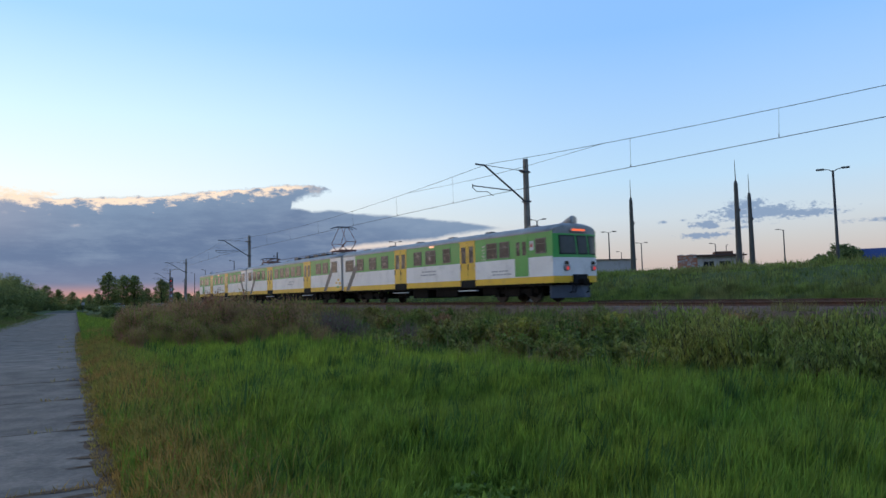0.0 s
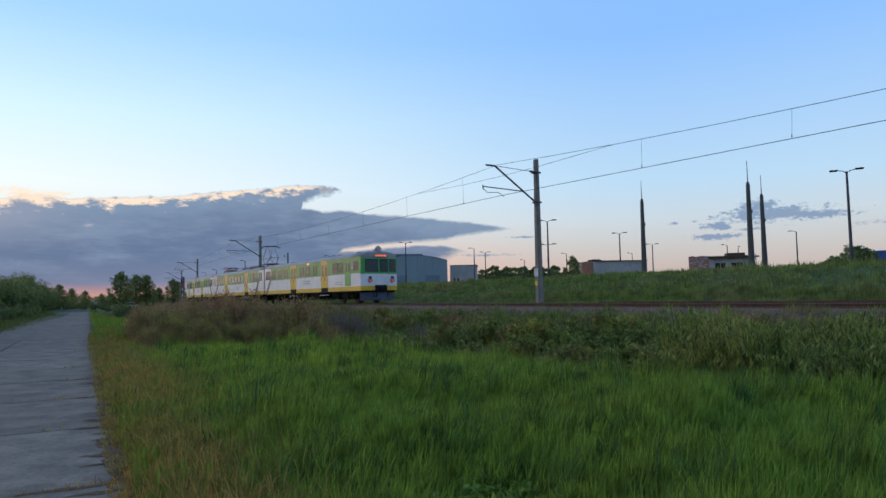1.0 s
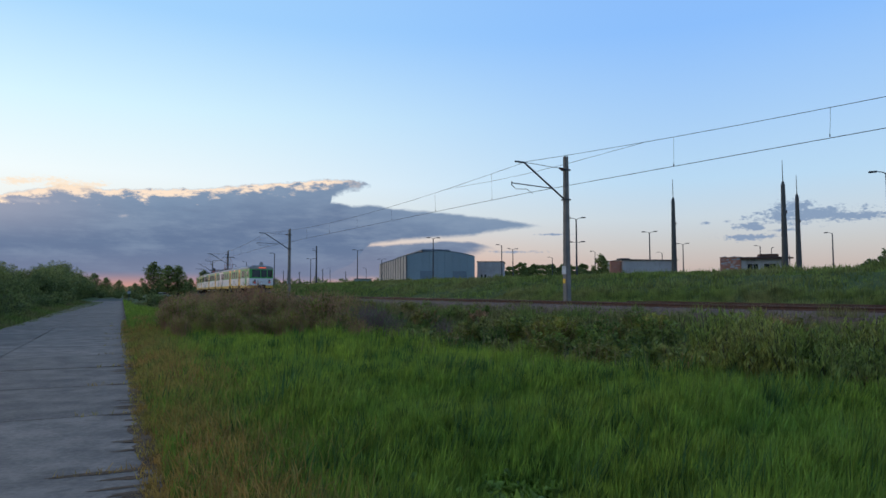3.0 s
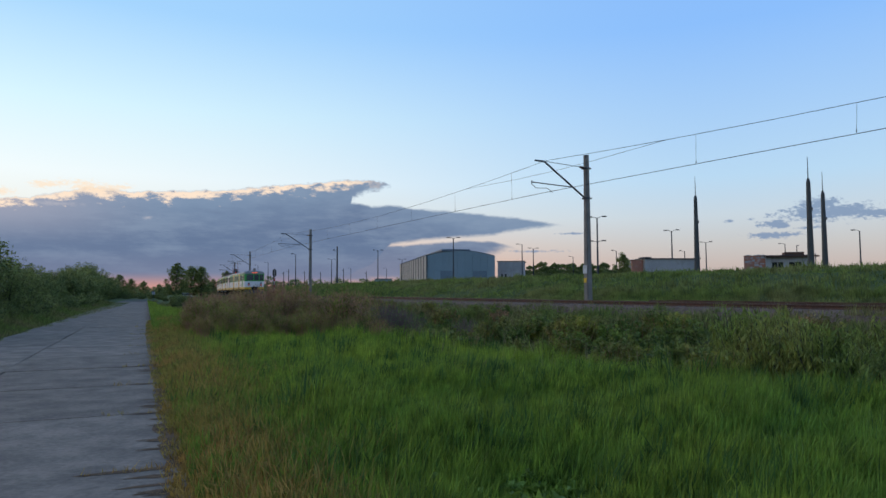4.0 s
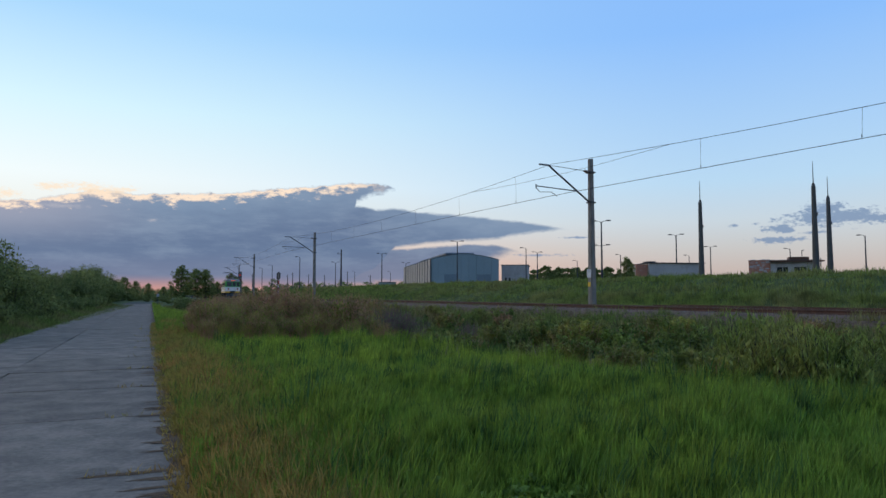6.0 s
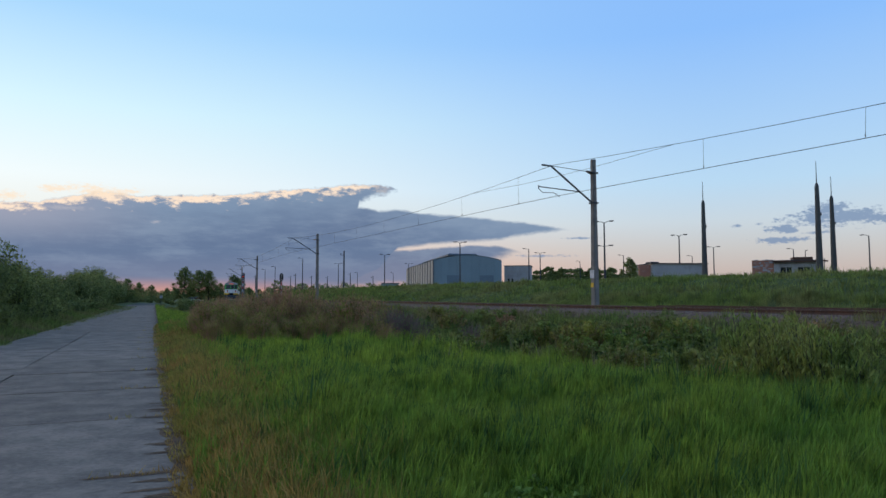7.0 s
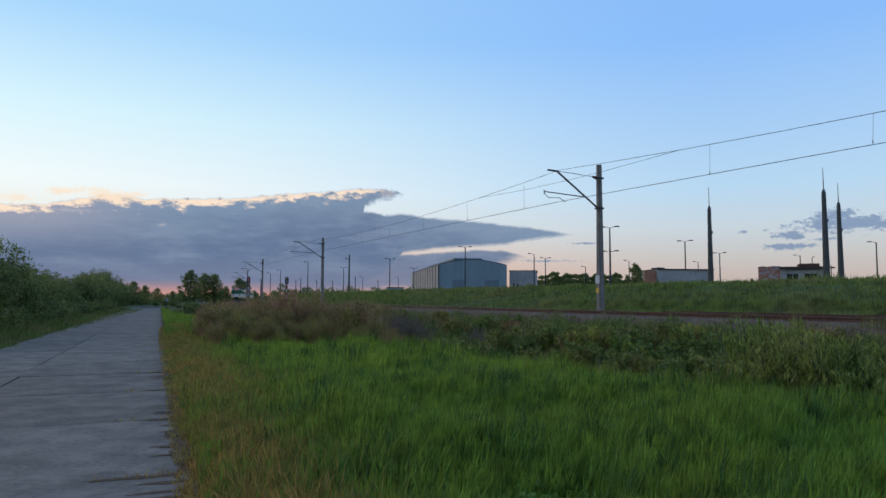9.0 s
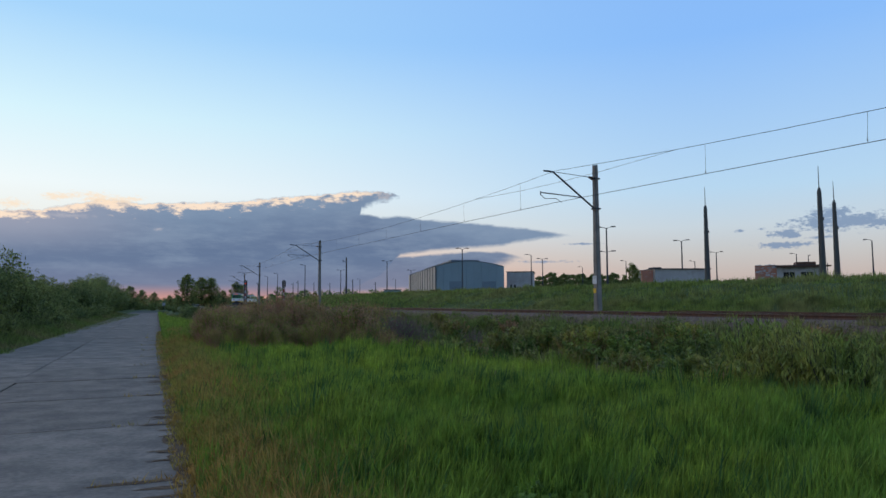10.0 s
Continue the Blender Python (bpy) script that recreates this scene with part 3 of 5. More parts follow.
def catenary_pole():
    """Concrete mast with a steel cantilever reaching over the line. Local x: along the line, y: towards the camera's side."""
    t = thing("catenary_pole", "weathered concrete catenary pole with a dark steel cantilever arm", "catenary pole", "catenary poles")
    bm = bmesh.new()
    z0, z1, w0, w1 = -0.8, 8.16, 0.185, 0.125
    bot = [bm.verts.new((x, y, z0)) for x, y in ((-w0, -w0), (w0, -w0), (w0, w0), (-w0, w0))]
    top = [bm.verts.new((x, y, z1)) for x, y in ((-w1, -w1), (w1, -w1), (w1, w1), (-w1, w1))]
    for k in range(4):
        bm.faces.new((bot[k], bot[(k + 1) % 4], top[(k + 1) % 4], top[k]))
    bm.faces.new(top)
    bm.faces.new(bot[::-1])
    bmesh.ops.bevel(bm, geom=[e for e in bm.edges if abs(e.verts[0].co.z - e.verts[1].co.z) > 1], offset=0.045, segments=2, affect="EDGES")
    part("mast", bm, M_POLE, t)
    bm = bmesh.new()
    rod(bm, (0, 0.15, 5.75), (0, 3.0, 7.52), 0.05)
    rod(bm, (0, 2.96, 7.52), (0, 3.62, 7.52), 0.05)
    part("arm", bm, M_STEEL, t, "diagonal steel arm")
    bm = bmesh.new()
    rod(bm, (0, 0.12, 7.42), (0, 0.5, 7.46), 0.045)
    rod(bm, (0, 0.5, 7.46), (0, 3.0, 7.53), 0.016)
    part("tie", bm, M_STEEL, t)
    bm = bmesh.new()
    rod(bm, (0, 0.95, 6.28), (0, 3.85, 6.34), 0.03)
    rod(bm, (0, 3.85, 6.42), (0, 3.85, 6.2), 0.03)
    part("registration_tube", bm, M_STEEL, t)
    bm = bmesh.new()
    bar(bm, [(0, 3.83, 6.22), (0.1, 3.5, 6.06), (0.15, 2.7, 6.12), (0.15, 2.3, 5.92)], 0.018)
    part("steady_arm", bm, M_STEEL, t)
    bm = bmesh.new()
    for k in range(4):
        rod(bm, (0, 0.2 + k * 0.07, 7.43 + k * .007), (0, 0.23 + k * 0.07, 7.433 + k * .007), 0.075, 0.075, 8)
    part("insulator", bm, M_INSUL, t)
    for z in (5.72, 7.4):
        boxpart("clamp", (-0.19, 0.19, -0.19, 0.19, z - 0.04, z + 0.04), M_STEEL, t)
    bm = bmesh.new()
    box(bm, -0.16, 0.16, 0.2, 0.215, 1.55, 2.0)
    part("number_plate", bm, M_SIGN, t, "pale blank number plate")
    bm = bmesh.new()
    box(bm, -0.10, 0.10, 0.205, 0.217, 1.05, 1.3)
    part("warning_plate", bm, M_YELLOW, t, "small yellow warning plate")
    return t


pole = catenary_pole()
for k, s in enumerate(POLES):
    p = track(s, POLE_U, LINE_Z)
    m = pose(*p, 0.0, 0.0, track_yaw(s))
    if k == 0:
        pole.matrix_world = m
    else:
        copy_thing(pole, m)

contact = tagged(new("overhead_wire"), "dark copper contact and messenger wires hung over the track", "overhead wire")
spans = list(zip(POLES, POLES[1:]))


def messenger(s, a, b):
    f = (s - a) / (b - a)
    return 7.58 - 0.86 * 4 * f * (1 - f)


c_pts, m_pts = [], []
for a, b in spans:
    for k in range(12):
        s = a + (b - a) * k / 12
        m_pts.append(track(s, -0.1, LINE_Z + messenger(s, a, b)))
        c_pts.append(track(s, -0.2 + 1.6 * (s - a) * (b - s) / (b - a) ** 2, LINE_Z + 5.85))
for name, pts, radius in (("messenger_wire", m_pts, 0.012), ("contact_wire", c_pts, 0.014)):
    bm = bmesh.new()
    tube(bm, pts, radius)
    part(name, bm, M_WIRE, contact)
for s in POLES[1:4]:
    bm = bmesh.new()
    tube(bm, [track(s + d, -.1, LINE_Z + z) for d, z in ((-8, 7.12), (-3, 6.95), (0, 6.92), (3, 6.95), (8, 7.12))], 0.009, 4)
    part("stitch_wire", bm, M_WIRE, contact)
for a, b in spans:
    for k in range(8):
        s = a + (b - a) * (k + 0.5) / 8
        if s > 130:
            continue
        bm = bmesh.new()
        rod(bm, track(s, -0.1, LINE_Z + messenger(s, a, b)), track(s + 0.1, 0, LINE_Z + 5.85), 0.006, 0.006, 4)
        rod(bm, track(s + .1, 0, LINE_Z + 5.86), track(s + 0.1, 0, LINE_Z + 5.96), 0.02, 0.02, 4)
        part("dropper", bm, M_WIRE, contact)
# ---- train: three coupled cars ----
HALF_W = 1.42


def section(half=HALF_W, top=3.82, eave=3.42):
    """Outline of a car body across, from the near sill over the roof to the far sill."""
    pts = [(half, 1.05), (half, eave)]
    for k in range(1, 8):
        a = math.pi / 2 * k / 8
        pts.append((half * math.cos(a) ** 0.85, eave + (top - eave) * math.sin(a)))
    pts.append((0, top))
    return pts + [(-y, z) for y, z in reversed(pts[:-1])]


def shell(x0, x1, z0, z1, mat, name, parent, half=HALF_W, label=""):
    """A band of the side walls, both sides, between two heights."""
    boxpart(name, (x0, x1, half - 0.05, half, z0, z1), mat, parent, label)
    boxpart(name, (x0, x1, -half, -half + 0.05, z0, z1), mat, parent, label)


def window(parent, x0, x1, z0, z1, bright=False, side=1):
    """A side window: rounded frame, pane set back, a bar for its upper light."""
    bm = bmesh.new()
    y0, y1 = (HALF_W + 0.001, HALF_W + 0.018) if side > 0 else (-HALF_W - 0.018, -HALF_W - 0.001)
    w = 0.045
    for d in ((x0, x1, z0, z0 + w), (x0, x1, z1 - w, z1), (x0, x0 + w, z0 + w, z1 - w), (x1 - w, x1, z0 + w, z1 - w), (x0 + w, x1 - w, z0 + (z1 - z0) * .62, z0 + (z1 - z0) * .62 + .03)):
        box(bm, d[0], d[1], y0, y1, d[2], d[3])
    f = part("window", bm, M_FRAME, parent)
    g = HALF_W + 0.004
    boxpart("pane", (x0 + w, x1 - w, *((g - 0.003, g + 0.002) if side > 0 else (-g - 0.002, -g + 0.003)), z0 + w, z1 - w), M_GLASS, f)
    return f


def doors(parent, x0, x1, side=1):
    """Double folding door, two leaves with tall panes, a step below."""
    s = side
    mid = (x0 + x1) / 2

    def sided(a, b):
        return (a, b) if s > 0 else (-b, -a)
    for a, b in ((x0, mid - .012), (mid + .012, x1)):
        d = boxpart("door_leaf", (a, b, *sided(HALF_W - .03, HALF_W + .012), 1.36, 3.36), M_YELLOW, parent, "yellow door leaf")
        boxpart("pane", (a + .13, b - .13, *sided(HALF_W + .010, HALF_W + .0155), 2.25, 3.12), M_GLASS, d)
        boxpart("handrail", (b - .07, b - .045, *sided(HALF_W + .012, HALF_W + .045), 1.9, 2.2), M_STEEL, d)
    boxpart("door_rubber", (mid - .012, mid + .012, *sided(HALF_W - .02, HALF_W + .006), 1.36, 3.36), M_RUBBER, parent)
    boxpart("door_header", (x0 - .03, x1 + .03, *sided(HALF_W - .02, HALF_W + .03), 3.36, 3.42), M_YELLOW, parent)
    # solid box flush with the side; its black stands for the step's shade
    boxpart("step_well_shade", (x0, x1, *sided(HALF_W - .25, HALF_W + .003), 0.98, 1.36), M_RUBBER, parent, "flush black block painted as the shade of the entrance step")
    boxpart("footboard", (x0 - .1, x1 + .1, *sided(HALF_W - .1, HALF_W + .1), 0.78, 0.83), M_SIGN, parent, "pale metal footboard")
    for z in (0.55, 0.78):
        boxpart("step_bracket", (x0 + .05, x1 - .05, *sided(HALF_W - .2, HALF_W - .05), z - .04, z), M_UNDER, parent)


def bogie(parent, x):
    bm = bmesh.new()
    for y in (-1.0, 1.0):
        box(bm, x - 1.75, x + 1.75, y - .08, y + .08, .6, .84)
        box(bm, x - .5, x + .5, y - .14, y + .14, .45, 1.0)
        for a in (-1.2, 1.2):
            box(bm, x + a - .2, x + a + .2, y - .16, y + .16, .46, .84)
            rod(bm, (x + a - .33, y, .66), (x + a - .33, y, 1.0), .09, .09, 8)
            rod(bm, (x + a + .33, y, .66), (x + a + .33, y, 1.0), .09, .09, 8)
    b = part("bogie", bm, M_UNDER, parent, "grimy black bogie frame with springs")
    for a in (-1.25, 1.25):
        bm = bmesh.new()
        for y in (-.75, .75):
            rod(bm, (x + a, y - .065, .65), (x + a, y + .065, .65), .47, .47, 24)
            rod(bm, (x + a, y - .03 - .06 * (1 if y > 0 else -1), .65), (x + a, y + .03 - .06 * (1 if y > 0 else -1), .65), .495, .495, 24)
        rod(bm, (x + a, -.75, .65), (x + a, .75, .65), .08, .08, 10)
        part("wheelset", bm, M_WHEEL, b)


def stripe(parent, x_top, x_bot, side=1, w=0.55):
    """Slanting grey band across the white."""
    bm = bmesh.new()
    y = HALF_W * side
    v = [bm.verts.new(p) for p in ((x_bot, y + .004 * side, 1.07), (x_bot + w, y + .004 * side, 1.07), (x_top + w, y + .004 * side, 2.75), (x_top, y + .004 * side, 2.75))]
    v2 = [bm.verts.new((p.co.x, y - .01 * side, p.co.z)) for p in v]
    bm.faces.new(v)
    bm.faces.new(v2[::-1])
    for k in range(4):
        bm.faces.new((v[k], v2[k], v2[(k + 1) % 4], v[(k + 1) % 4]))
    bmesh.ops.recalc_face_normals(bm, faces=list(bm.faces))
    part("grey_band", bm, M_STRIPE, parent, "slanting grey livery band")


def roof(parent, x0, x1):
    bm = bmesh.new()
    sec = [p for p in section() if p[1] >= 3.42]
    n = 12
    rings = [[bm.verts.new((x0 + (x1 - x0) * k / n, y, z)) for y, z in sec] for k in range(n + 1)]
    for a, b in zip(rings, rings[1:]):
        for k in range(len(sec) - 1):
            bm.faces.new((a[k], b[k], b[k + 1], a[k + 1]))
    for ring in (rings[0], rings[-1][::-1]):
        bm.faces.new(ring)
    f = bm.faces.new([rings[0][0], rings[0][-1], rings[-1][-1], rings[-1][0]])
    bmesh.ops.recalc_face_normals(bm, faces=list(bm.faces))
    ob = part("roof", bm, M_ROOF, parent, "grey weathered rounded roof", True)
    bm = bmesh.new()
    for s in (1, -1):
        box(bm, x0, x1, s * HALF_W - .02, s * HALF_W + .02, 3.40, 3.44)
    part("gutter", bm, M_ROOF, ob)
    for k in range(6):
        x = x0 + (x1 - x0) * (k + .6) / 6.2
        for y in (.55, -.55):
            bm = bmesh.new()
            box(bm, x - .3, x + .3, y - .2, y + .2, 3.66, 3.86)
            bmesh.ops.bevel(bm, geom=list(bm.edges), offset=.06, segments=2, affect="EDGES")
            part("vent", bm, M_ROOF, ob)
    return ob


def bars(parent, x0, z0, count, length, h, mat, side=1):
    """Lines of writing too small to read, broken into words."""
    pick = random.Random(int(x0 * 100) + count)
    for k in range(count):
        y = HALF_W * side
        x, end = x0 - length * pick.uniform(0, .25), x0 - length * pick.uniform(.8, 1.0)
        while x > end:
            w = length * pick.uniform(.07, .2)
            boxpart("writing_bar", (x - w, x, min(y, y + .004 * side), max(y, y + .004 * side), z0 - k * h * 2.3 - h, z0 - k * h * 2.3), mat, parent)
            x -= w + .05


def side_panels(parent, x0, x1, side_doors, white_from=None, white_to=None):
    """Painted bands between sill and roof, parted at the doors."""
    cuts = [x0]
    for a, b in side_doors:
        cuts += [a, b]
    cuts.append(x1)
    for a, b in zip(cuts[::2], cuts[1::2]):
        shell(a, b, 1.05, 1.36, M_YELLOW, "yellow_sill_band", parent)
        shell(a, b, 1.36, 2.27, M_WHITE, "white_side_panel", parent)
        pieces = [(a, b, M_GREEN)]
        for w0, w1 in [w for w in (white_from, white_to) if w and w[0] is not None]:
            out = []
            for p0, p1, mm in pieces:
                if w1 <= p0 or w0 >= p1 or mm is M_WHITE:
                    out.append((p0, p1, mm))
                    continue
                if w0 > p0:
                    out.append((p0, w0, mm))
                out.append((max(p0, w0), min(p1, w1), M_WHITE))
                if w1 < p1:
                    out.append((w1, p1, mm))
            pieces = out
        for p0, p1, mm in pieces:
            shell(p0, p1, 2.27, 3.42, mm, "green_side_panel" if mm is M_GREEN else "white_end_panel", parent)


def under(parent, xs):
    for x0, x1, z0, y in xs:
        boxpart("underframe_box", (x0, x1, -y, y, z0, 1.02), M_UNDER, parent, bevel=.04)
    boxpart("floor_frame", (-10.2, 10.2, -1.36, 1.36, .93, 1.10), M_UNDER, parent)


def pantograph(parent, x, raised):
    bm = bmesh.new()
    z = 4.05
    for y in (-.55, .55):
        rod(bm, (x - 1.0, y, z), (x + 1.0, y, z), .05)
    for a in (-1.0, 0, 1.0):
        rod(bm, (x + a, -.55, z), (x + a, .55, z), .045)
    p = part("pantograph", bm, M_PANTO, parent, "raised red-brown diamond pantograph" if raised else "folded red-brown pantograph")
    bm = bmesh.new()
    for a in (-.9, .9):
        for y in (-.5, .5):
            rod(bm, (x + a, y, 3.72), (x + a, y, z), .07, .05, 8)
    part("insulator", bm, M_INSUL, p)
    head, knee, kx = (5.84, 4.66, 1.3) if raised else (4.42, 4.28, 1.3)
    bm = bmesh.new()
    for sgn in (-1, 1):
        for y in (-.5, .5):
            rod(bm, (x + sgn * .3, y, z + .05), (x + sgn * kx, y * .8, knee), .035)
            rod(bm, (x + sgn * kx, y * .8, knee), (x + sgn * .28, y * .55, head - .08), .022)
        rod(bm, (x + sgn * kx, -.4, knee), (x + sgn * kx, .4, knee), .025)
    part("frame", bm, M_PANTO, p)
    bm = bmesh.new()
    for sgn in (-.28, .28):
        bar(bm, [(x + sgn, -.95, head - .14), (x + sgn, -.6, head), (x + sgn, .6, head), (x + sgn, .95, head - .14)], .03)
    part("collector", bm, M_STEEL, p)


def cab_car():
    """Driving car: cab at local -x end. The body is 20.4 m long, its end at -10.45."""
    t = thing("railcar", "green, white and yellow electric railcar with a driver's cab", "train car", "cars of the train")
    X = -10.45
    d1, d2 = (X + 5.72, X + 7.02), (X + 12.45, X + 13.8)
    end = X + 20.82
    side_panels(t, X + .02, end, [d1, d2], (X + 19.0, end), (None, None))
    roof(t, X + .12, end)
    boxpart("gangway_end", (end - .06, end, -HALF_W, HALF_W, 1.05, 3.44), M_WHITE, t)
    boxpart("gangway_bellows", (end, end + .2, -HALF_W + .12, HALF_W - .12, 1.15, 3.5), M_RUBBER, t, "black rubber gangway bellows")
    for s in (1, -1):
        doors(t, *d1, s)
        doors(t, *d2, s)
        for a, b in ((2.98, 3.76), (3.92, 4.78), (7.92, 8.62), (9.32, 10.36), (10.78, 11.62), (14.6, 15.45), (16.1, 17.05), (17.8, 18.75), (19.2, 20.4)):
            window(t, X + a, X + b, 2.36, 3.16, side=s)
        window(t, X + .42, X + 1.15, 2.42, 3.14, side=s)
        stripe(t, X + 18.5, X + 19.9, s)
        y0, y1 = (HALF_W, HALF_W + .014) if s > 0 else (-HALF_W - .014, -HALF_W)
        dd = boxpart("crew_door", (X + 1.65, X + 2.6, y0, y1, 1.40, 3.3), M_GREEN, t, "green crew door")
        for a in (1.78, 2.22):
            boxpart("pane", (X + a, X + a + .26, y0 - (.003 if s < 0 else -.010), y1 + (.003 if s > 0 else -.010), 2.4, 3.05), M_GLASS, dd)
        boxpart("notice", (X + 1.26, X + 1.55, y0, y1 - .008 if s > 0 else y1, 2.6, 3.05), M_SIGN, t, "pale notice with a red mark")
        boxpart("red_mark", (X + 1.32, X + 1.49, y0 - (.002 if s < 0 else 0), y1 - .006 if s > 0 else y1, 2.75, 2.92), M_REDPAINT, t)
        bars(t, X + 5.2, 3.05, 5, .35, .07, M_SIGN, s)
        bars(t, X + 4.6, 1.75, 2, 1.5, .07, M_TEXT, s)
        bars(t, X + 10.9, 2.0, 2, 1.7, .08, M_TEXT, s)
        boxpart("side_indicator", (X + 9.5, X + 9.95, y0, y1, 3.3, 3.41), M_MARKER, t, "glowing orange route indicator")
    # cab end: bowed plate in bands, windows, lamps, ploughshare
    def face(z0, z1, b0, b1, mat, name, label=""):
        """A bowed band of the cab end between heights, pushed out by b0 at its foot and b1 at its head."""
        bm = bmesh.new()
        ys = [HALF_W * k / 6 for k in range(-6, 7)]

        def bow(y, b):
            return X - b * (1 - (abs(y) / HALF_W) ** 4) + .02
        lo = [bm.verts.new((bow(y, b0), y, z0)) for y in ys]
        hi = [bm.verts.new((bow(y, b1), y, z1)) for y in ys]
        lob = [bm.verts.new((X + .1, y, z0)) for y in ys]
        hib = [bm.verts.new((X + .1, y, z1)) for y in ys]
        for k in range(12):
            bm.faces.new((lo[k + 1], lo[k], hi[k], hi[k + 1]))
            bm.faces.new((lob[k], lob[k + 1], hib[k + 1], hib[k]))
            bm.faces.new((hi[k + 1], hi[k], hib[k], hib[k + 1]))
            bm.faces.new((lo[k], lo[k + 1], lob[k + 1], lob[k]))
        return part(name, bm, mat, t, label, False)
    face(1.05, 1.36, .26, .26, M_YELLOW, "cab_yellow_band")
    face(1.36, 2.20, .26, .28, M_WHITE, "cab_white_panel")
    face(2.20, 3.30, .28, .16, M_GREEN, "cab_green_panel")
    # roof front, rounded down over the windows
    bm = bmesh.new()
    sec = [p for p in section() if p[1] >= 3.42]
    rings = []
    for k in range(5):
        f = k / 4
        x = X + .14 - (.30 + .0) * math.sin(f * math.pi / 2)
        zs = 1 - .30 * (1 - math.cos(f * math.pi / 2))
        rings.append([bm.verts.new((x + .22 * f * (abs(y) / HALF_W) ** 4, y, 3.30 + (z - 3.30) * zs if f else z)) for y, z in sec])
    base = [bm.verts.new((X - .14 * (1 - (abs(y) / HALF_W) ** 4) + .02, y, 3.28)) for y, z in sec]
    rings.append(base)
    for a, b in zip(rings, rings[1:]):
        for k in range(len(sec) - 1):
            bm.faces.new((a[k + 1], b[k + 1], b[k], a[k]))
    bmesh.ops.recalc_face_normals(bm, faces=list(bm.faces))
    part("cab_brow", bm, M_ROOF, t, "grey rounded brow over the cab windows", True)
    def bowed(y0, y1, z0, z1, out, mat, name, parent, label=""):
        """A thin plate lying on the bowed cab end."""
        bm = bmesh.new()
        grid = []
        for depth in (0.0, 0.05):
            for z in (z0, z1):
                b = .28 + (.16 - .28) * (z - 2.2) / 1.1
                grid.append([bm.verts.new((X + .02 - b * (1 - (abs(y) / HALF_W) ** 4) - out + depth, y, z)) for y in [y0 + (y1 - y0) * k / 5 for k in range(6)]])
        fl, fh, bl, bh = grid
        for k in range(5):
            bm.faces.new((fl[k], fl[k + 1], fh[k + 1], fh[k]))
            bm.faces.new((fh[k], fh[k + 1], bh[k + 1], bh[k]))
            bm.faces.new((bl[k], bl[k + 1], fl[k + 1], fl[k]))
        for k in (0, 5):
            bm.faces.new((fl[k], fh[k], bh[k], bl[k]))
        bmesh.ops.recalc_face_normals(bm, faces=list(bm.faces))
        return part(name, bm, mat, parent, label)
    for y0, y1 in ((.17, 1.13), (-.60, .06), (-1.30, -.71)):
        w = bowed(y0, y1, 2.34, 3.22, .012, M_RUBBER, "cab_window", t, "dark cab window in a rubber seal")
        bowed(y0 + .045, y1 - .045, 2.39, 3.17, .018, M_CABGLASS, "pane", w)
    bm = bmesh.new()
    box(bm, X - .20, X - .02, -.62, .52, 3.38, 3.56)
    bmesh.ops.bevel(bm, geom=[e for e in bm.edges if abs(e.verts[0].co.x - e.verts[1].co.x) > .1], offset=.08, segments=3, affect="EDGES")
    dsp = part("destination_display", bm, M_ROOF, t, "destination display glowing orange above the cab windows")
    boxpart("lit_panel", (X - .206, X - .1, -.46, .38, 3.43, 3.52), M_DISPLAY, dsp)
    bm = bmesh.new()
    rod(bm, (X + .95, 0, 3.72), (X + .05, 0, 3.96), .12, .23, 14)
    hl = part("roof_headlamp", bm, M_ROOF, t, "round headlamp in a grey housing on the roof edge")
    bm = bmesh.new()
    rod(bm, (X + .05, 0, 3.96), (X - .02, 0, 3.96), .18, .17, 14)
    part("lens", bm, M_LENS, hl)
    for y in (.82, -.92):
        bm = bmesh.new()
        rod(bm, (X - .2, y, 1.74), (X - .31, y, 1.74), .17, .15, 14)
        lp = part("tail_lamp", bm, M_ROOF, t, "lit red tail lamp under a clear headlamp")
        bm = bmesh.new()
        rod(bm, (X - .305, y, 1.70), (X - .33, y, 1.70), .088, .08, 14)
        part("lens", bm, M_LAMP_RED, lp)
        bm = bmesh.new()
        rod(bm, (X - .2, y, 1.93), (X - .30, y, 1.93), .11, .10, 12)
        part("upper_lens", bm, M_CABGLASS, lp)
    bm = bmesh.new()
    box(bm, X - .6, X + .3, -.15, .15, .95, 1.2)
    bmesh.ops.bevel(bm, geom=list(bm.edges), offset=.05, segments=2, affect="EDGES")
    rod(bm, (X - .58, 0, 1.07), (X - .68, 0, 1.07), .19, .16, 10)
    part("coupler", bm, M_UNDER, t, "black automatic coupler")
    # no hollow is cut here: a black block imitates the dark round the coupler
    bm = bmesh.new()
    box(bm, X - .32, X - .2, -.45, .45, .98, 1.42)
    part("coupler_recess_shade", bm, M_RUBBER, t)
    for y in (.42, -.42, .62):
        bm = bmesh.new()
        bar(bm, [(X - .25, y, 1.1), (X - .42, y, .85), (X - .35, y, .62), (X - .2, y, .6)], .03)
        part("air_hose", bm, M_RUBBER, t)
    bm = bmesh.new()
    for sgn in (1, -1):
        a = [bm.verts.new(p) for p in ((X - .55, 0, .36), (X + .35, sgn * 1.3, .36), (X + .35, sgn * 1.3, .95), (X - .25, 0, .95))]
        b = [bm.verts.new((p.co.x + .05, p.co.y, p.co.z)) for p in a]
        bm.faces.new(a)
        bm.faces.new(b[::-1])
        for k in range(4):
            bm.faces.new((a[k], b[k], b[(k + 1) % 4], a[(k + 1) % 4]))
    bmesh.ops.recalc_face_normals(bm, faces=list(bm.faces))
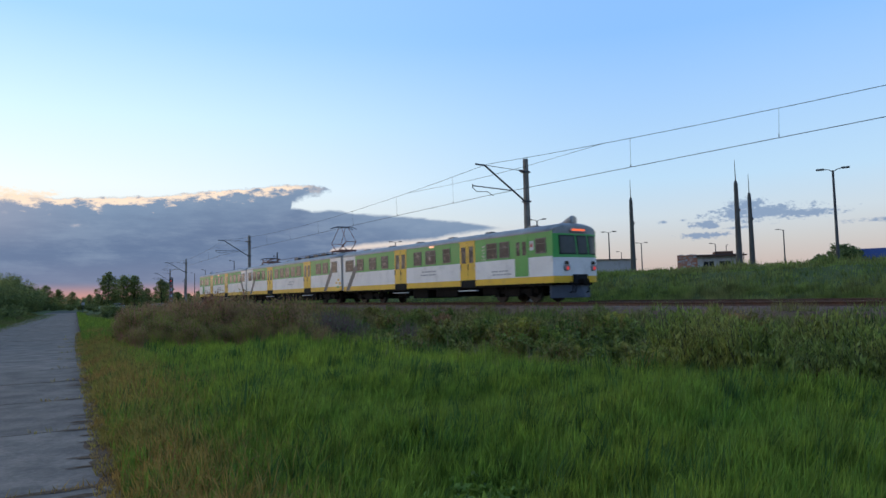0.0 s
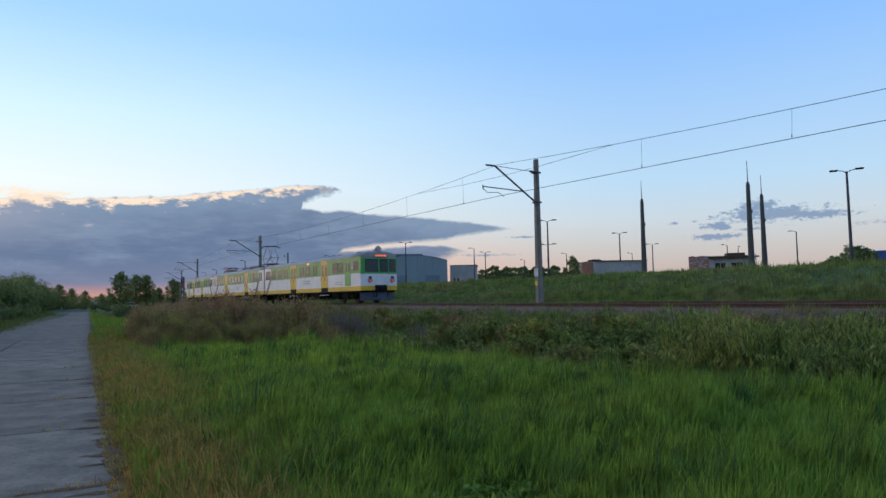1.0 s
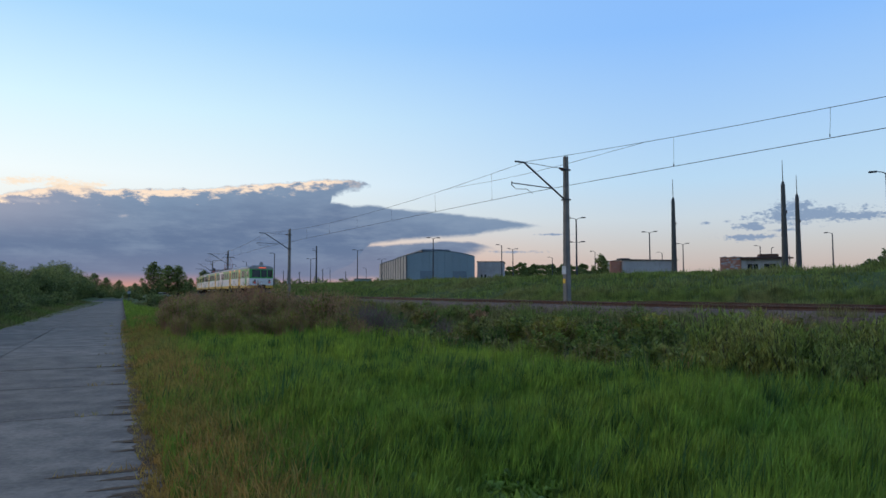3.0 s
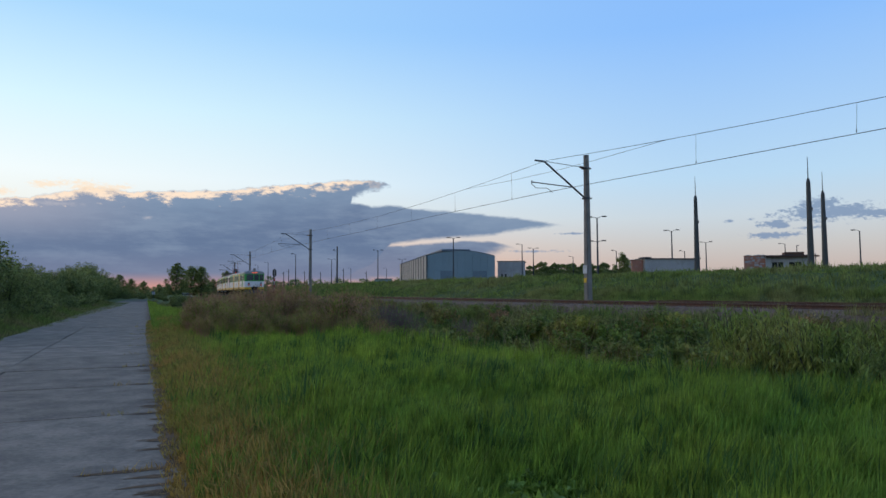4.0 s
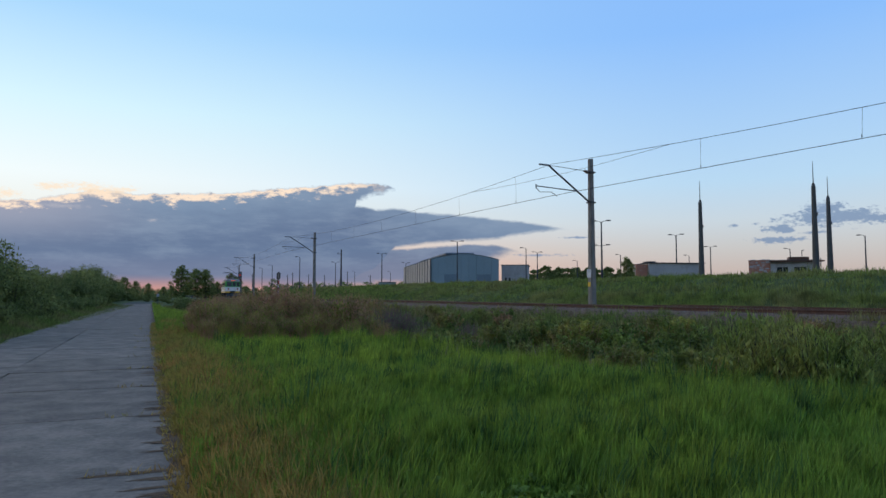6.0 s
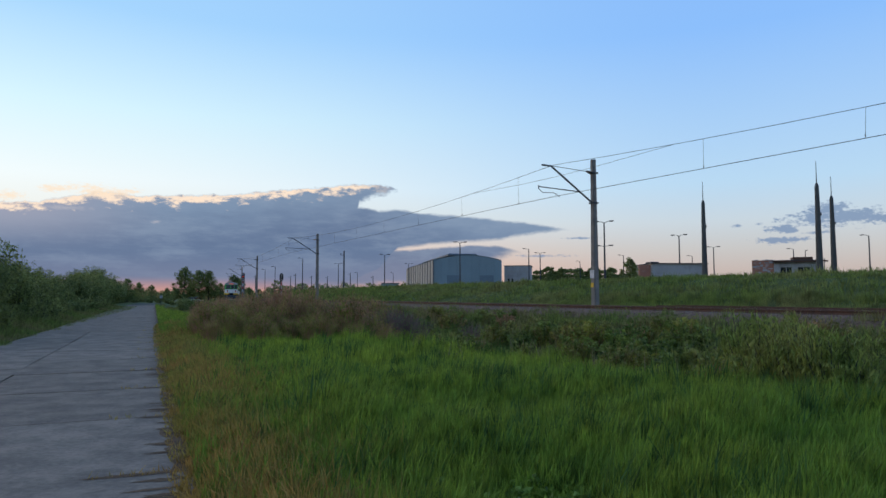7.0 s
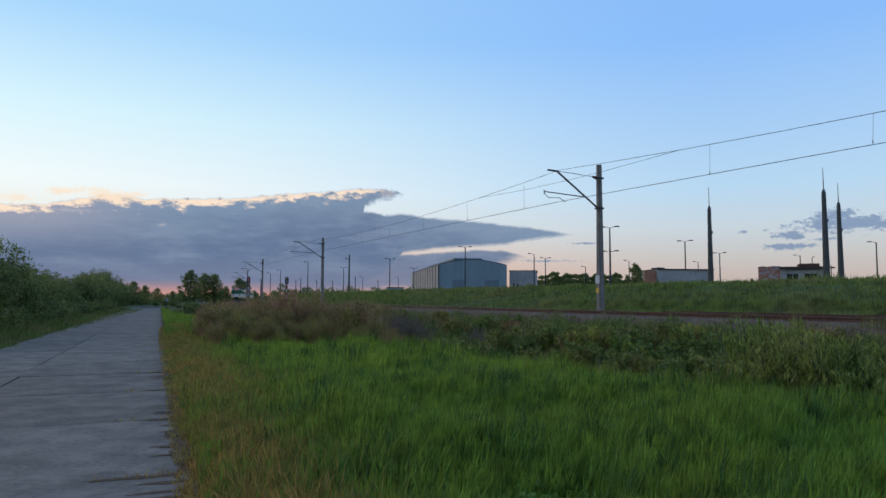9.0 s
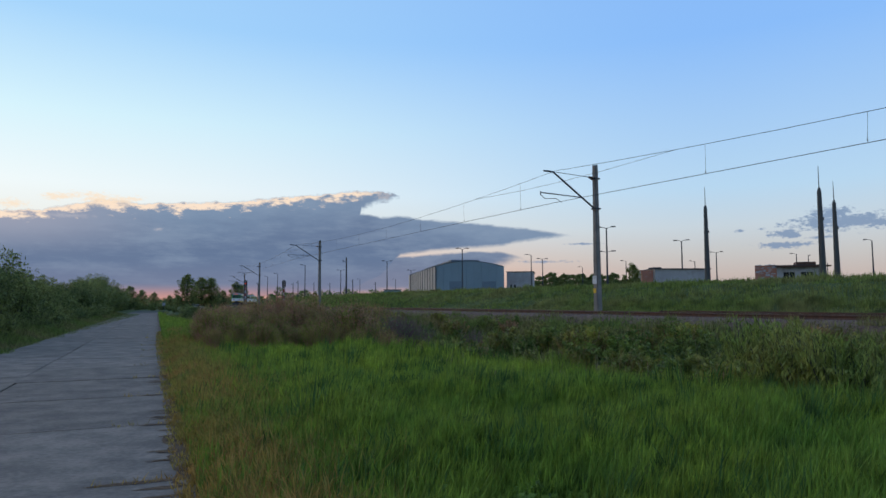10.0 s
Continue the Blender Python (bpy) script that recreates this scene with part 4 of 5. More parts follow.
    part("plough", bm, M_PLOUGH, t, "blue-grey steel plough under the cab")
    under(t, [(-6.2, -5.0, .55, 1.2), (-2.9, -.8, .5, 1.25), (0.0, 1.6, .45, 1.25), (2.1, 3.6, .6, 1.1)])
    bogie(t, -7.3)
    bogie(t, 7.2)
    return t


def motor_car():
    """Middle car with two pantographs, 21.9 m long."""
    t = thing("motor_railcar", "green, white and yellow middle railcar with two pantographs", "train car", "cars of the train")
    X, E = -10.85, 10.85
    d1, d2 = (X + 5.6, X + 7.0), (X + 14.3, X + 15.7)
    side_panels(t, X, E, [d1, d2], (X, X + 1.9), (E - 1.9, E))
    roof(t, X, E)
    for e in (X, E - .06):
        boxpart("gangway_end", (e, e + .06, -HALF_W, HALF_W, 1.05, 3.44), M_WHITE, t)
    for s in (1, -1):
        doors(t, *d1, s)
        doors(t, *d2, s)
        for a in (.7, 2.3, 3.6, 7.6, 8.9, 10.2, 11.5, 12.8, 16.3, 17.6, 18.9, 20.2):
            window(t, X + a, X + a + .95, 2.36, 3.16, side=s)
        stripe(t, X + 1.2, X + 2.6, s)
        stripe(t, E - 3.0, E - 1.5, s)
        bars(t, X + 10.6, 1.98, 2, 1.5, .08, M_TEXT, s)
        y = HALF_W * s
        for dx, dz, mm in ((.9, 1.75, M_YELLOW), (1.25, 1.55, M_YELLOW), (.7, 1.5, M_YELLOW), (1.0, 1.25, M_GREEN)):
            boxpart("emblem_patch", (X + dx - .55, X + dx - .25, min(y, y + .005 * s), max(y, y + .005 * s), dz, dz + .14), mm, t)
    pantograph(t, X + 2.6, True)
    pantograph(t, E - 2.9, False)
    bm = bmesh.new()
    for x in (X + 5.2, X + 6.8, X + 8.6, X + 11.0):
        box(bm, x - .45, x + .45, -.5, .5, 3.76, 4.0)
    part("roof_equipment", bm, M_STEEL, t)
    bm = bmesh.new()
    rod(bm, (X + 3.8, .5, 4.05), (E - 4, .5, 4.05), .025)
    part("roof_cable", bm, M_STEEL, t)
    under(t, [(-6.0, -3.2, .45, 1.3), (-2.9, 0.2, .4, 1.3), (.6, 3.0, .5, 1.25), (3.4, 5.6, .45, 1.3)])
    bogie(t, -7.7)
    bogie(t, 7.7)
    return t


rear_car = cab_car()
middle_car = motor_car()
front_car = copy_thing(rear_car, pose(0, 0, 0, 0, 0, 0))
front_car["label"] = "green, white and yellow leading railcar at the train's head"
CARS = ((rear_car, 10.45, 7.25, 0), (middle_car, 31.9, 7.7, 0), (front_car, 53.35, 7.25, 180))


def car_pose(s, mid, half, turn):
    a, b = (track(e, 0, LINE_Z - float(dip(e))) for e in (s + mid - half, s + mid + half))
    c = (a + b) / 2
    return pose(c.x, c.y, c.z, 0, 0, math.degrees(math.atan2(b.y - a.y, b.x - a.x)) + turn)
# ---- yard on the bank: hall, sheds, lamps, masts ----
YARD = 2.75


def place_at(ob, az, dist, z, yaw=0.0):
    p = polar(az, dist, z)
    ob.matrix_world = pose(p.x, p.y, p.z, 0, 0, yaw)
    return ob


def street_lamp(height, double, lower=False):
    """Tapered concrete post with one or two lamp heads on short arms."""
    t = thing("street_lamp", "concrete yard lamp post with two lamp heads" if double else "concrete yard lamp post with a single lamp head", "street lamp", "yard lamps")
    bm = bmesh.new()
    rod(bm, (0, 0, -0.3), (0, 0, height), .16, .09, 10)
    part("post", bm, M_STEEL, t)
    for sgn in ((-1, 1) if double else (-1,)):
        bm = bmesh.new()
        bar(bm, [(0, 0, height - .15), (sgn * .3, 0, height + .08), (sgn * .75, 0, height + .15)], .04)
        a = part("arm", bm, M_STEEL, t)
        bm = bmesh.new()
        box(bm, min(sgn * .65, sgn * 1.35), max(sgn * .65, sgn * 1.35), -.14, .14, height + .08, height + .24)
        bmesh.ops.bevel(bm, geom=list(bm.edges), offset=.05, segments=2, affect="EDGES")
        part("lamp_head", bm, M_STEEL, a, "grey unlit lamp head")
    if lower:
        for sgn in (-1, 1):
            bm = bmesh.new()
            rod(bm, (0, 0, height - 3.4), (sgn * .8, 0, height - 3.3), .035)
            box(bm, min(sgn * .6, sgn * 1.2), max(sgn * .6, sgn * 1.2), -.12, .12, height - 3.35, height - 3.2)
            part("lower_lamp", bm, M_STEEL, t)
    return t


LAMP_TOP = 12.0
double_lamp, single_lamp = street_lamp(LAMP_TOP - YARD, True), street_lamp(LAMP_TOP - YARD, False)
tall_lamp = street_lamp(LAMP_TOP - YARD, True, True)
first = {}
# bearing and elevation of each head; all posts are of one height
for az_, el_, base in ((13.95, 4.85, double_lamp), (8.1, 6.1, tall_lamp), (-3.94, 4.55, double_lamp), (1.87, 3.97, single_lamp), (2.81, 3.62, double_lamp),
                       (-10.33, 3.51, double_lamp), (-17.14, 3.16, single_lamp), (30.44, 8.49, double_lamp), (16.5, 3.85, double_lamp), (26.95, 4.35, single_lamp),
                       (9.6, 3.35, single_lamp), (6.1, 2.9, single_lamp), (22.1, 3.55, single_lamp), (-2.3, 2.75, double_lamp), (-8.3, 2.75, double_lamp),
                       (-14.2, 2.75, double_lamp), (-19.35, 2.45, single_lamp), (-20.15, 2.2, single_lamp), (-12.6, 2.0, single_lamp), (-9.6, 2.0, single_lamp),
                       (14.9, 3.2, single_lamp)):
    dist = (LAMP_TOP - EYE) / math.tan(radians(el_))
    p = polar(az_, dist, YARD)
    m = pose(p.x, p.y, p.z, 0, 0, -az_ + 12 * math.sin(az_ * 3))
    if base not in first:
        first[base] = True
        base.matrix_world = m
    else:
        copy_thing(base, m)


def lightning_mast():
    t = thing("lightning_mast", "tapered concrete mast with a thin steel lightning rod", "mast", "lightning masts")
    bm = bmesh.new()
    rod(bm, (0, 0, -.5), (0, 0, 10.0), .36, .2, 14)
    rod(bm, (0, 0, 10.0), (0, 0, 10.35), .2, .1, 14)
    part("shaft", bm, M_MAST, t)
    bm = bmesh.new()
    rod(bm, (0, 0, 10.3), (0, 0, 12.6), .05, .025, 6)
    part("lightning_rod", bm, M_STEEL, t)
    boxpart("junction_box", (.2, .34, -.1, .1, 7.0, 7.3), M_STEEL, t)
    return t


M_MAST = material("dark_stained_concrete", (0.085, 0.08, 0.072), (0.06, 0.055, 0.05), 0.85, 0, 1.0, 25, 0.2)
mast = lightning_mast()
for k, (az_, el_) in enumerate(((15.82, 7.51), (23.8, 8.28), (24.72, 7.29))):
    p = polar(az_, (YARD + 10.2 - EYE) / math.tan(radians(el_)), YARD)
    m = pose(p.x, p.y, p.z, 0, 0, -az_)
    if k == 0:
        mast.matrix_world = m
    else:
        copy_thing(mast, m)

# thick dark pole of another line, and thin far poles along the horizon
t = thing("line_pole", "dark concrete line pole with a short bracket", "pole", "far poles")
bm = bmesh.new()
rod(bm, (0, 0, -.3), (0, 0, 8.1), .2, .13, 8)
part("post", bm, M_STEEL, t)
bm = bmesh.new()
bar(bm, [(0, 0, 7.2), (-.7, 0, 7.25), (-.75, 0, 7.5), (-.45, 0, 7.5)], .05)
part("bracket", bm, M_STEEL, t)
place_at(t, -13.74, (YARD + 8.1 - EYE) / math.tan(radians(3.84)), YARD, 14)
for az_, el_ in ((-13.2, 2.0), (-18.1, 1.7), (-17.7, 1.9), (-16.4, 1.75), (-15.1, 1.7), (-11.3, 1.75), (-20.9, 1.75)):
    p = polar(az_, (YARD + 8.1 - EYE) / math.tan(radians(el_)), YARD)
    copy_thing(t, pose(p.x, p.y, p.z, 0, 0, -az_))


def hall():
    """Long clad hall: gable with three bays, panelled side, shallow roof with a ridge vent."""
    t = thing("industrial_hall", "large blue-grey clad hall with a cream panelled side and shallow roof", "industrial hall")
    p = polar(-6.21, 170.0, 0)
    t.matrix_world = pose(p.x, p.y, YARD, 0, 0, 15.7)  # local x along the gable, y along the side
    Wd, L, E, R = 17.8, 54.0, 8.0, 9.35
    for k in range(12):
        y0, y1 = L * k / 12, L * (k + 1) / 12
        boxpart("side_panel", (0, .25, y0 + .05, y1 - .05, 0, E - .15), M_HALL_SIDE, t)
        boxpart("side_rib", (-.12, .0, y0 - .16, y0 + .16, 0, E), M_STEEL, t)
    boxpart("side_core", (.1, .3, 0, L, 0, E), M_HALL_ROOF, t)
    boxpart("far_side_wall", (Wd - .3, Wd, .3, L, 0, E), M_HALL_SIDE, t)
    boxpart("plinth", (-.06, .02, .2, L, 0, 1.2), M_HALL_ROOF, t)
    for k in range(9):
        x0, x1 = .02 + Wd * k / 9, -.02 + Wd * (k + 1) / 9

        def top(x):
            f = 1 - abs(x - Wd * .5) / (Wd * .5)
            return E + (R - E) * (1 - (1 - f) ** 1.7)
        bm = bmesh.new()
        lo = [bm.verts.new(v) for v in ((x0, 0, 0), (x1, 0, 0), (x1, 0, top(x1)), (x0, 0, top(x0)))]
        hi = [bm.verts.new((v.co.x, .3, v.co.z)) for v in lo]
        bm.faces.new(lo)
        bm.faces.new(hi[::-1])
        for j in range(4):
            bm.faces.new((lo[j], hi[j], hi[(j + 1) % 4], lo[(j + 1) % 4]))
        bmesh.ops.recalc_face_normals(bm, faces=list(bm.faces))
        part("gable_panel", bm, M_HALL, t)
    boxpart("gable_plinth", (0, Wd, -.03, 0, 0, 1.9), M_HALL_ROOF, t)
    bm = bmesh.new()
    n = 10
    ring = []
    for y in (-.15, L + .15):
        ring.append([bm.verts.new((Wd * k / n, y, E + .12 + (R - E) * (1 - (abs(2 * k / n - 1)) ** 1.7))) for k in range(n + 1)])
    for k in range(n):
        bm.faces.new((ring[0][k], ring[0][k + 1], ring[1][k + 1], ring[1][k]))
    bmesh.ops.solidify(bm, geom=list(bm.faces), thickness=.15)
    bmesh.ops.recalc_face_normals(bm, faces=list(bm.faces))
    part("roof", bm, M_HALL_ROOF, t)
    boxpart("ridge_vent", (Wd * .25, Wd * .68, 3, L - 6, R - .1, R + .55), M_HALL_ROOF, t, bevel=.2)
    for x in (3.5, 12.0):
        boxpart("gate", (x, x + 3.6, -.05, -.03, 0, 4.2), M_HALL_ROOF, t)


hall()


def shed(name, label, az, dist, yaw, w, d, h, mat, mat_side, openings=(), parapet=0.25, broken=False):
    """Flat-roofed small building with deep-set openings in its front. Local x along the front, front at y = 0."""
    t = thing(name, label, "building")
    p = polar(az, dist, 0)
    t.matrix_world = pose(p.x, p.y, YARD, 0, 0, yaw)
    xs = [0.0]
    for a, b, z0, z1 in openings:
        boxpart("front_wall", (xs[-1], a, 0, .3, 0, h), mat, t)
        if z0 > 0:
            boxpart("front_wall", (a, b, 0, .3, 0, z0), mat, t)
        boxpart("lintel", (a, b, 0, .3, z1, h), mat, t)
        # black sheet added behind the opening as painted interior shade
        boxpart("interior_shade_panel", (a, b, .32, .4, z0, z1), M_DARK, t)
        xs.append(b)
    boxpart("front_wall", (xs[-1], w, 0, .3, 0, h), mat, t)
    boxpart("side_wall", (-.002, .3, .3, d, 0, h + (.35 if broken else 0)), mat_side, t)
    boxpart("side_wall", (w - .3, w, .3, d, 0, h), mat_side, t)
    boxpart("back_wall", (.3, w - .3, d - .3, d, 0, h), mat_side, t)
    boxpart("roof", (-.15, w + .25, -.2, d + .1, h + .002, h + parapet), M_TAR, t)
    return t


b = shed("low_white_building", "long low white plastered flat-roofed building", 11.85, 101.0, 10, 8.0, 9.0, 3.45, M_PLASTER, M_PLASTER, parapet=.12)
boxpart("end_wall", (-1.7, -.02, .6, .9, 0, 3.3), M_BRICK, b, "stained brick end wall")
boxpart("roof_hatch", (.6, 1.8, 2, 4, 3.5, 3.85), M_TAR, b)
b = shed("ruined_brick_building", "derelict brick building with flaking plaster and empty openings", 20.75, 103.0, -14, 5.3, 6.0, 3.5, M_PLASTER_D, M_BRICK,
         ((.8, 2.2, 1.3, 2.75), (2.9, 4.4, 1.3, 2.75)), parapet=.22)
boxpart("brick_wing", (-2.7, -.02, .3, .75, 0, 3.72), M_BRICK, b, "bare brick wall with peeling plaster")
crumble = random.Random(31)
for k in range(14):
    x0, x1 = -2.75 + k * .195, -2.75 + (k + 1) * .195
    boxpart("wing_coping", (x0, x1 - .004, .25, .8, 3.722, 3.86 + crumble.uniform(-.1, .05) - (.05 if 4 < k < 8 else 0)), M_PLASTER_D, b)
for k in range(22):
    px, pz, pw, ph = crumble.uniform(-2.7, -.5), crumble.uniform(.9, 3.4), crumble.uniform(.2, .55), crumble.uniform(.1, .32)
    boxpart("plaster_remnant", (px, min(px + pw, -.05), .285, .30, pz, min(pz + ph, 3.7)), M_PLASTER, b)
boxpart("roof_block", (2.6, 5.0, 1.5, 4, 3.73, 4.2), M_RUST, b, "rust-brown roof box")
boxpart("eaves_board", (-.1, 6.5, -.5, -.2, 3.42, 3.62), M_RUST, b, "brown sagging eaves board")
for x in (1.5, 3.65):
    boxpart("window_mullion", (x - .04, x + .04, .12, .2, 1.3, 2.75), M_PLASTER_D, b)
boxpart("end_rubble", (5.35, 6.3, .3, .6, 0, 1.9), M_BRICK, b)
for x in (5.6, 6.2):
    bm = bmesh.new()
    rod(bm, (x, .4, 0), (x, .4, 3.9), .06)
    part("frame_post", bm, M_STEEL, b)
bm = bmesh.new()
bar(bm, [(4.2, 2.0, 4.2), (4.2, 2.0, 5.1), (4.5, 2.0, 5.15)], .05)
part("roof_lamp", bm, M_STEEL, b)
b = shed("plain_grey_shed", "plain pale grey flat-roofed shed behind the hall", -.2, 182.0, -4, 7.0, 12.0, 7.0, M_PLASTER, M_PLASTER, ((.9, 1.4, 2.6, 3.6), (1.9, 2.4, 2.6, 3.6)), parapet=.1)
b = shed("small_blue_kiosk", "small blue-grey flat kiosk far along the yard", -10.6, 160.0, 8, 4.0, 3.0, 1.9, M_HALL, M_HALL, parapet=.1)

# blue container by the yard's edge
t = thing("shipping_container", "dark blue corrugated steel shipping container", "container")
p = polar(31.5, 78.0, 0)
t.matrix_world = pose(p.x, p.y, YARD - .2, 0, 0, -34)
boxpart("body", (0, 12.2, 0, 2.44, .1, 2.59), M_BLUE, t)
for k in range(40):
    boxpart("corrugation", (.15 + k * .3, .29 + k * .3, -.03, 0, .2, 2.5), M_BLUE, t)
for z in (.05, 2.5):
    boxpart("rail_beam", (0, 12.2, -.05, 0, z, z + .12), M_BLUE, t)

# ---- signals beside the line ----
M_SIGNAL = material("black_signal_board", (0.015, 0.015, 0.017), None, 0.6, 0, 3, 30, 0)
M_SIGNAL_RED = material("lit_red_signal", (0.9, 0.05, 0.03), None, 0.4, 0, 3, 30, 0, glow=0.35)


def signal(lit):
    t = thing("railway_signal", "railway colour light signal on a red and white post", "railway signal", "signals")
    for k in range(8):
        bm = bmesh.new()
        rod(bm, (0, 0, -.5 + k * .65), (0, 0, .15 + k * .65), .08, .08, 8)
        part("post_band", bm, M_SIGN if k % 2 else M_REDPAINT, t)
    bm = bmesh.new()
    box(bm, -.1, .05, -.36, .36, 4.2, 5.75)
    bmesh.ops.bevel(bm, geom=[e for e in bm.edges if abs(e.verts[0].co.x - e.verts[1].co.x) > .1], offset=.2, segments=4, affect="EDGES")
    h = part("signal_head", bm, M_SIGNAL, t)
    for k, z in enumerate((5.35, 4.95, 4.55)):
        bm = bmesh.new()
        rod(bm, (-.1, 0, z), (-.16, 0, z), .13, .13, 12)
        part("lens", bm, M_SIGNAL_RED if lit and k == 1 else M_LENS, h)
    boxpart("ladder", (.12, .16, -.2, .2, -.3, 4.8), M_STEEL, t)
    return t


for lit, s, u in ((True, 155.0, 2.35), (False, 131.0, 8.0)):
    q = track(s, u, RAIL_Z)
    signal(lit).matrix_world = pose(q.x, q.y, q.z - (.05 if lit else .8), 0, 0, track_yaw(s))
# ---- plants ----
def blades(name, x, y, z, height, width, lean, mat, label, category, seed, parts_=3, way=None):
    """Grass blades as bent tapering strips, one strip a blade."""
    g = np.random.default_rng(seed)
    n = len(x)
    a, b = g.uniform(0, 2 * np.pi, n), g.uniform(0, 2 * np.pi, n)
    if way is not None:
        b = way + g.normal(size=n) * 0.9
    side = np.stack([np.cos(a), np.sin(a), np.zeros(n)], 1) * (width / 2)[:, None]
    bend = np.stack([np.cos(b), np.sin(b), np.zeros(n)], 1) * (lean * height)[:, None]
    base = np.stack([x, y, z], 1)
    up = np.zeros((n, 3))
    up[:, 2] = height
    if parts_ == 3:
        mid = base + up * 0.55 + bend * 0.3
        tip = base + up * (1 - 0.35 * lean[:, None] ** 2) + bend
        v = np.stack([base - side, base + side, mid + side * 0.8, mid - side * 0.8, tip], 1)
        f = np.array([(0, 1, 2), (0, 2, 3), (3, 2, 4)])
    else:
        tip = base + up + bend
        v = np.stack([base - side, base + side, tip], 1)
        f = np.array([(0, 1, 2)])
    idx = (np.arange(n) * v.shape[1])[:, None, None] + f[None]
    ob = raw(name, v.reshape(-1, 3), idx.reshape(-1, 3), mat)
    return tagged(ob, label, category, kind="stuff")


def lumps(x, y, k=1.0):
    """Smooth 0..1 unevenness over the field."""
    return 0.5 + 0.25 * np.sin(x * 1.7 * k + 2 * np.sin(y * 0.8 * k)) + 0.25 * np.sin(y * 2.3 * k + 1.5 * np.cos(x * 1.1 * k))


def field(n, r0, r1, power, a0, a1, seed):
    """Scattered places in a fan of ground."""
    g = np.random.default_rng(seed)
    rr = (r0 ** power + (r1 ** power - r0 ** power) * g.random(n)) ** (1 / power)
    aa = np.radians(g.uniform(a0, a1, n))
    x, y = rr * np.sin(aa), rr * np.cos(aa)
    u = TRACK_R - np.hypot(x - TC.x, y - TC.y)
    return g, x, y, rr, u, x * RN.x + y * RN.y


def scatter(n, s0, s1, u0, u1, seed):
    g = np.random.default_rng(seed)
    s, u = g.uniform(s0, s1, n), g.uniform(u0, u1, n)
    a = s / TRACK_R
    x = TC.x + (TRACK_R - u) * (TD.x * np.sin(a) - TN.x * np.cos(a))
    y = TC.y + (TRACK_R - u) * (TD.y * np.sin(a) - TN.y * np.cos(a))
    return g, x, y, s, u


# lush field grass: a thick sward with leaning tussocks and hollows
def sward(tufts, per, r0, r1, seed, name, label, near, mat=None, lift=1.0):
    g, tx, ty, tr, u, rd = field(tufts, r0, r1, 1.25, -44, 40, seed)
    n = len(tx) * per
    size = np.repeat(g.uniform(0.07, 0.24, len(tx)) * (1 + tr / 45), per)
    dx, dy = g.normal(size=n) * size, g.normal(size=n) * size
    x, y = np.repeat(tx, per) + dx, np.repeat(ty, per) + dy
    out = np.hypot(dx, dy) / size
    tall = np.repeat(g.uniform(0.45, 1.35, len(tx)) ** 1.3, per) * np.exp(-(out / 2.1) ** 2)
    way = np.repeat(g.uniform(-2.2, 1.2, len(tx)), per)
    u = TRACK_R - np.hypot(x - TC.x, y - TC.y)
    rd, rr = x * RN.x + y * RN.y, np.hypot(x, y)
    edge = -13.5 + 0.5 * np.sin(x * 0.6) + 0.4 * np.sin(x * 1.7)
    verge = np.clip((rd - 0.25) / 1.9, 0, 1) ** 0.7
    k = (u < edge) & (rd > 0.36 - 0.25 * np.clip((rr - 8) / 18, 0, 1)) & (g.random(n) < 0.12 + 0.88 * verge)
    x, y, rr, v, tall, way, u = x[k], y[k], rr[k], verge[k], tall[k], way[k], u[k]
    n = len(x)
    hollow = 0.55 + 0.75 * lumps(x, y, 0.8) * lumps(x + 3, y, 1.7) ** 0.5
    bare_patch = 1 - 0.6 * np.exp(-((np.degrees(np.arctan2(x, y)) - 3.5) / 5.0) ** 2) * np.clip((5.6 - rr) / 0.5, 0, 1)
    bank_edge = 1 + 0.35 * np.clip(1 - np.abs(u + 14.3) / 1.3, 0, 1)
    h = (0.10 + 0.35 * tall * hollow) * lift * g.uniform(0.6, 1.1, n) * (0.5 + 0.5 * v) * bank_edge * bare_patch
    w = 0.0078 * (1 + rr / 7) * g.uniform(0.6, 1.6, n)
    blades(name, x, y, ground_z(x, y) - 0.02, h, w, g.uniform(0.03, 0.42, n), mat or M_GRASS, label, "grass", seed + 10, 3 if near else 1, way)


sward(8200, 52, 3.0, 11.5, 11, "field_grass", "tall lush green grass in leaning tussocks over the field", True)
sward(8800, 46, 10.5, 34, 21, "field_grass", "lush green tussocky grass towards the ditch", False)
sward(620, 60, 3.2, 12, 51, "dark_tussocks", "dark blue-green grass tussocks standing in the field", True, M_TUSSOCK, 1.2)
sward(760, 60, 11, 30, 61, "dark_tussocks", "dark blue-green grass tussocks towards the ditch", False, M_TUSSOCK, 1.25)
# the same field about and behind the viewer
g, x, y, rr, u, rd = field(90000, 0.9, 26, 1.3, 38, 214, 35)
keep = (rd > 0.5) & (u < -13.5)
x, y, rr, rd = x[keep], y[keep], rr[keep], rd[keep]
n = len(x)
blades("field_grass", x, y, ground_z(x, y) - 0.02, g.uniform(.12, .4, n) * (.5 + .6 * lumps(x, y, .6)), 0.012 + 0.001 * rr, g.uniform(.1, .7, n), M_GRASS,
       "trodden green grass beside the road", "grass", 36, 1)
# the field further along the road
g, x, y, rr, u, rd = field(90000, 30, 130, 0.8, -31, -16, 19)
keep = (rd > 0.3) & (u < -13)
x, y, rr = x[keep], y[keep], rr[keep]
n = len(x)
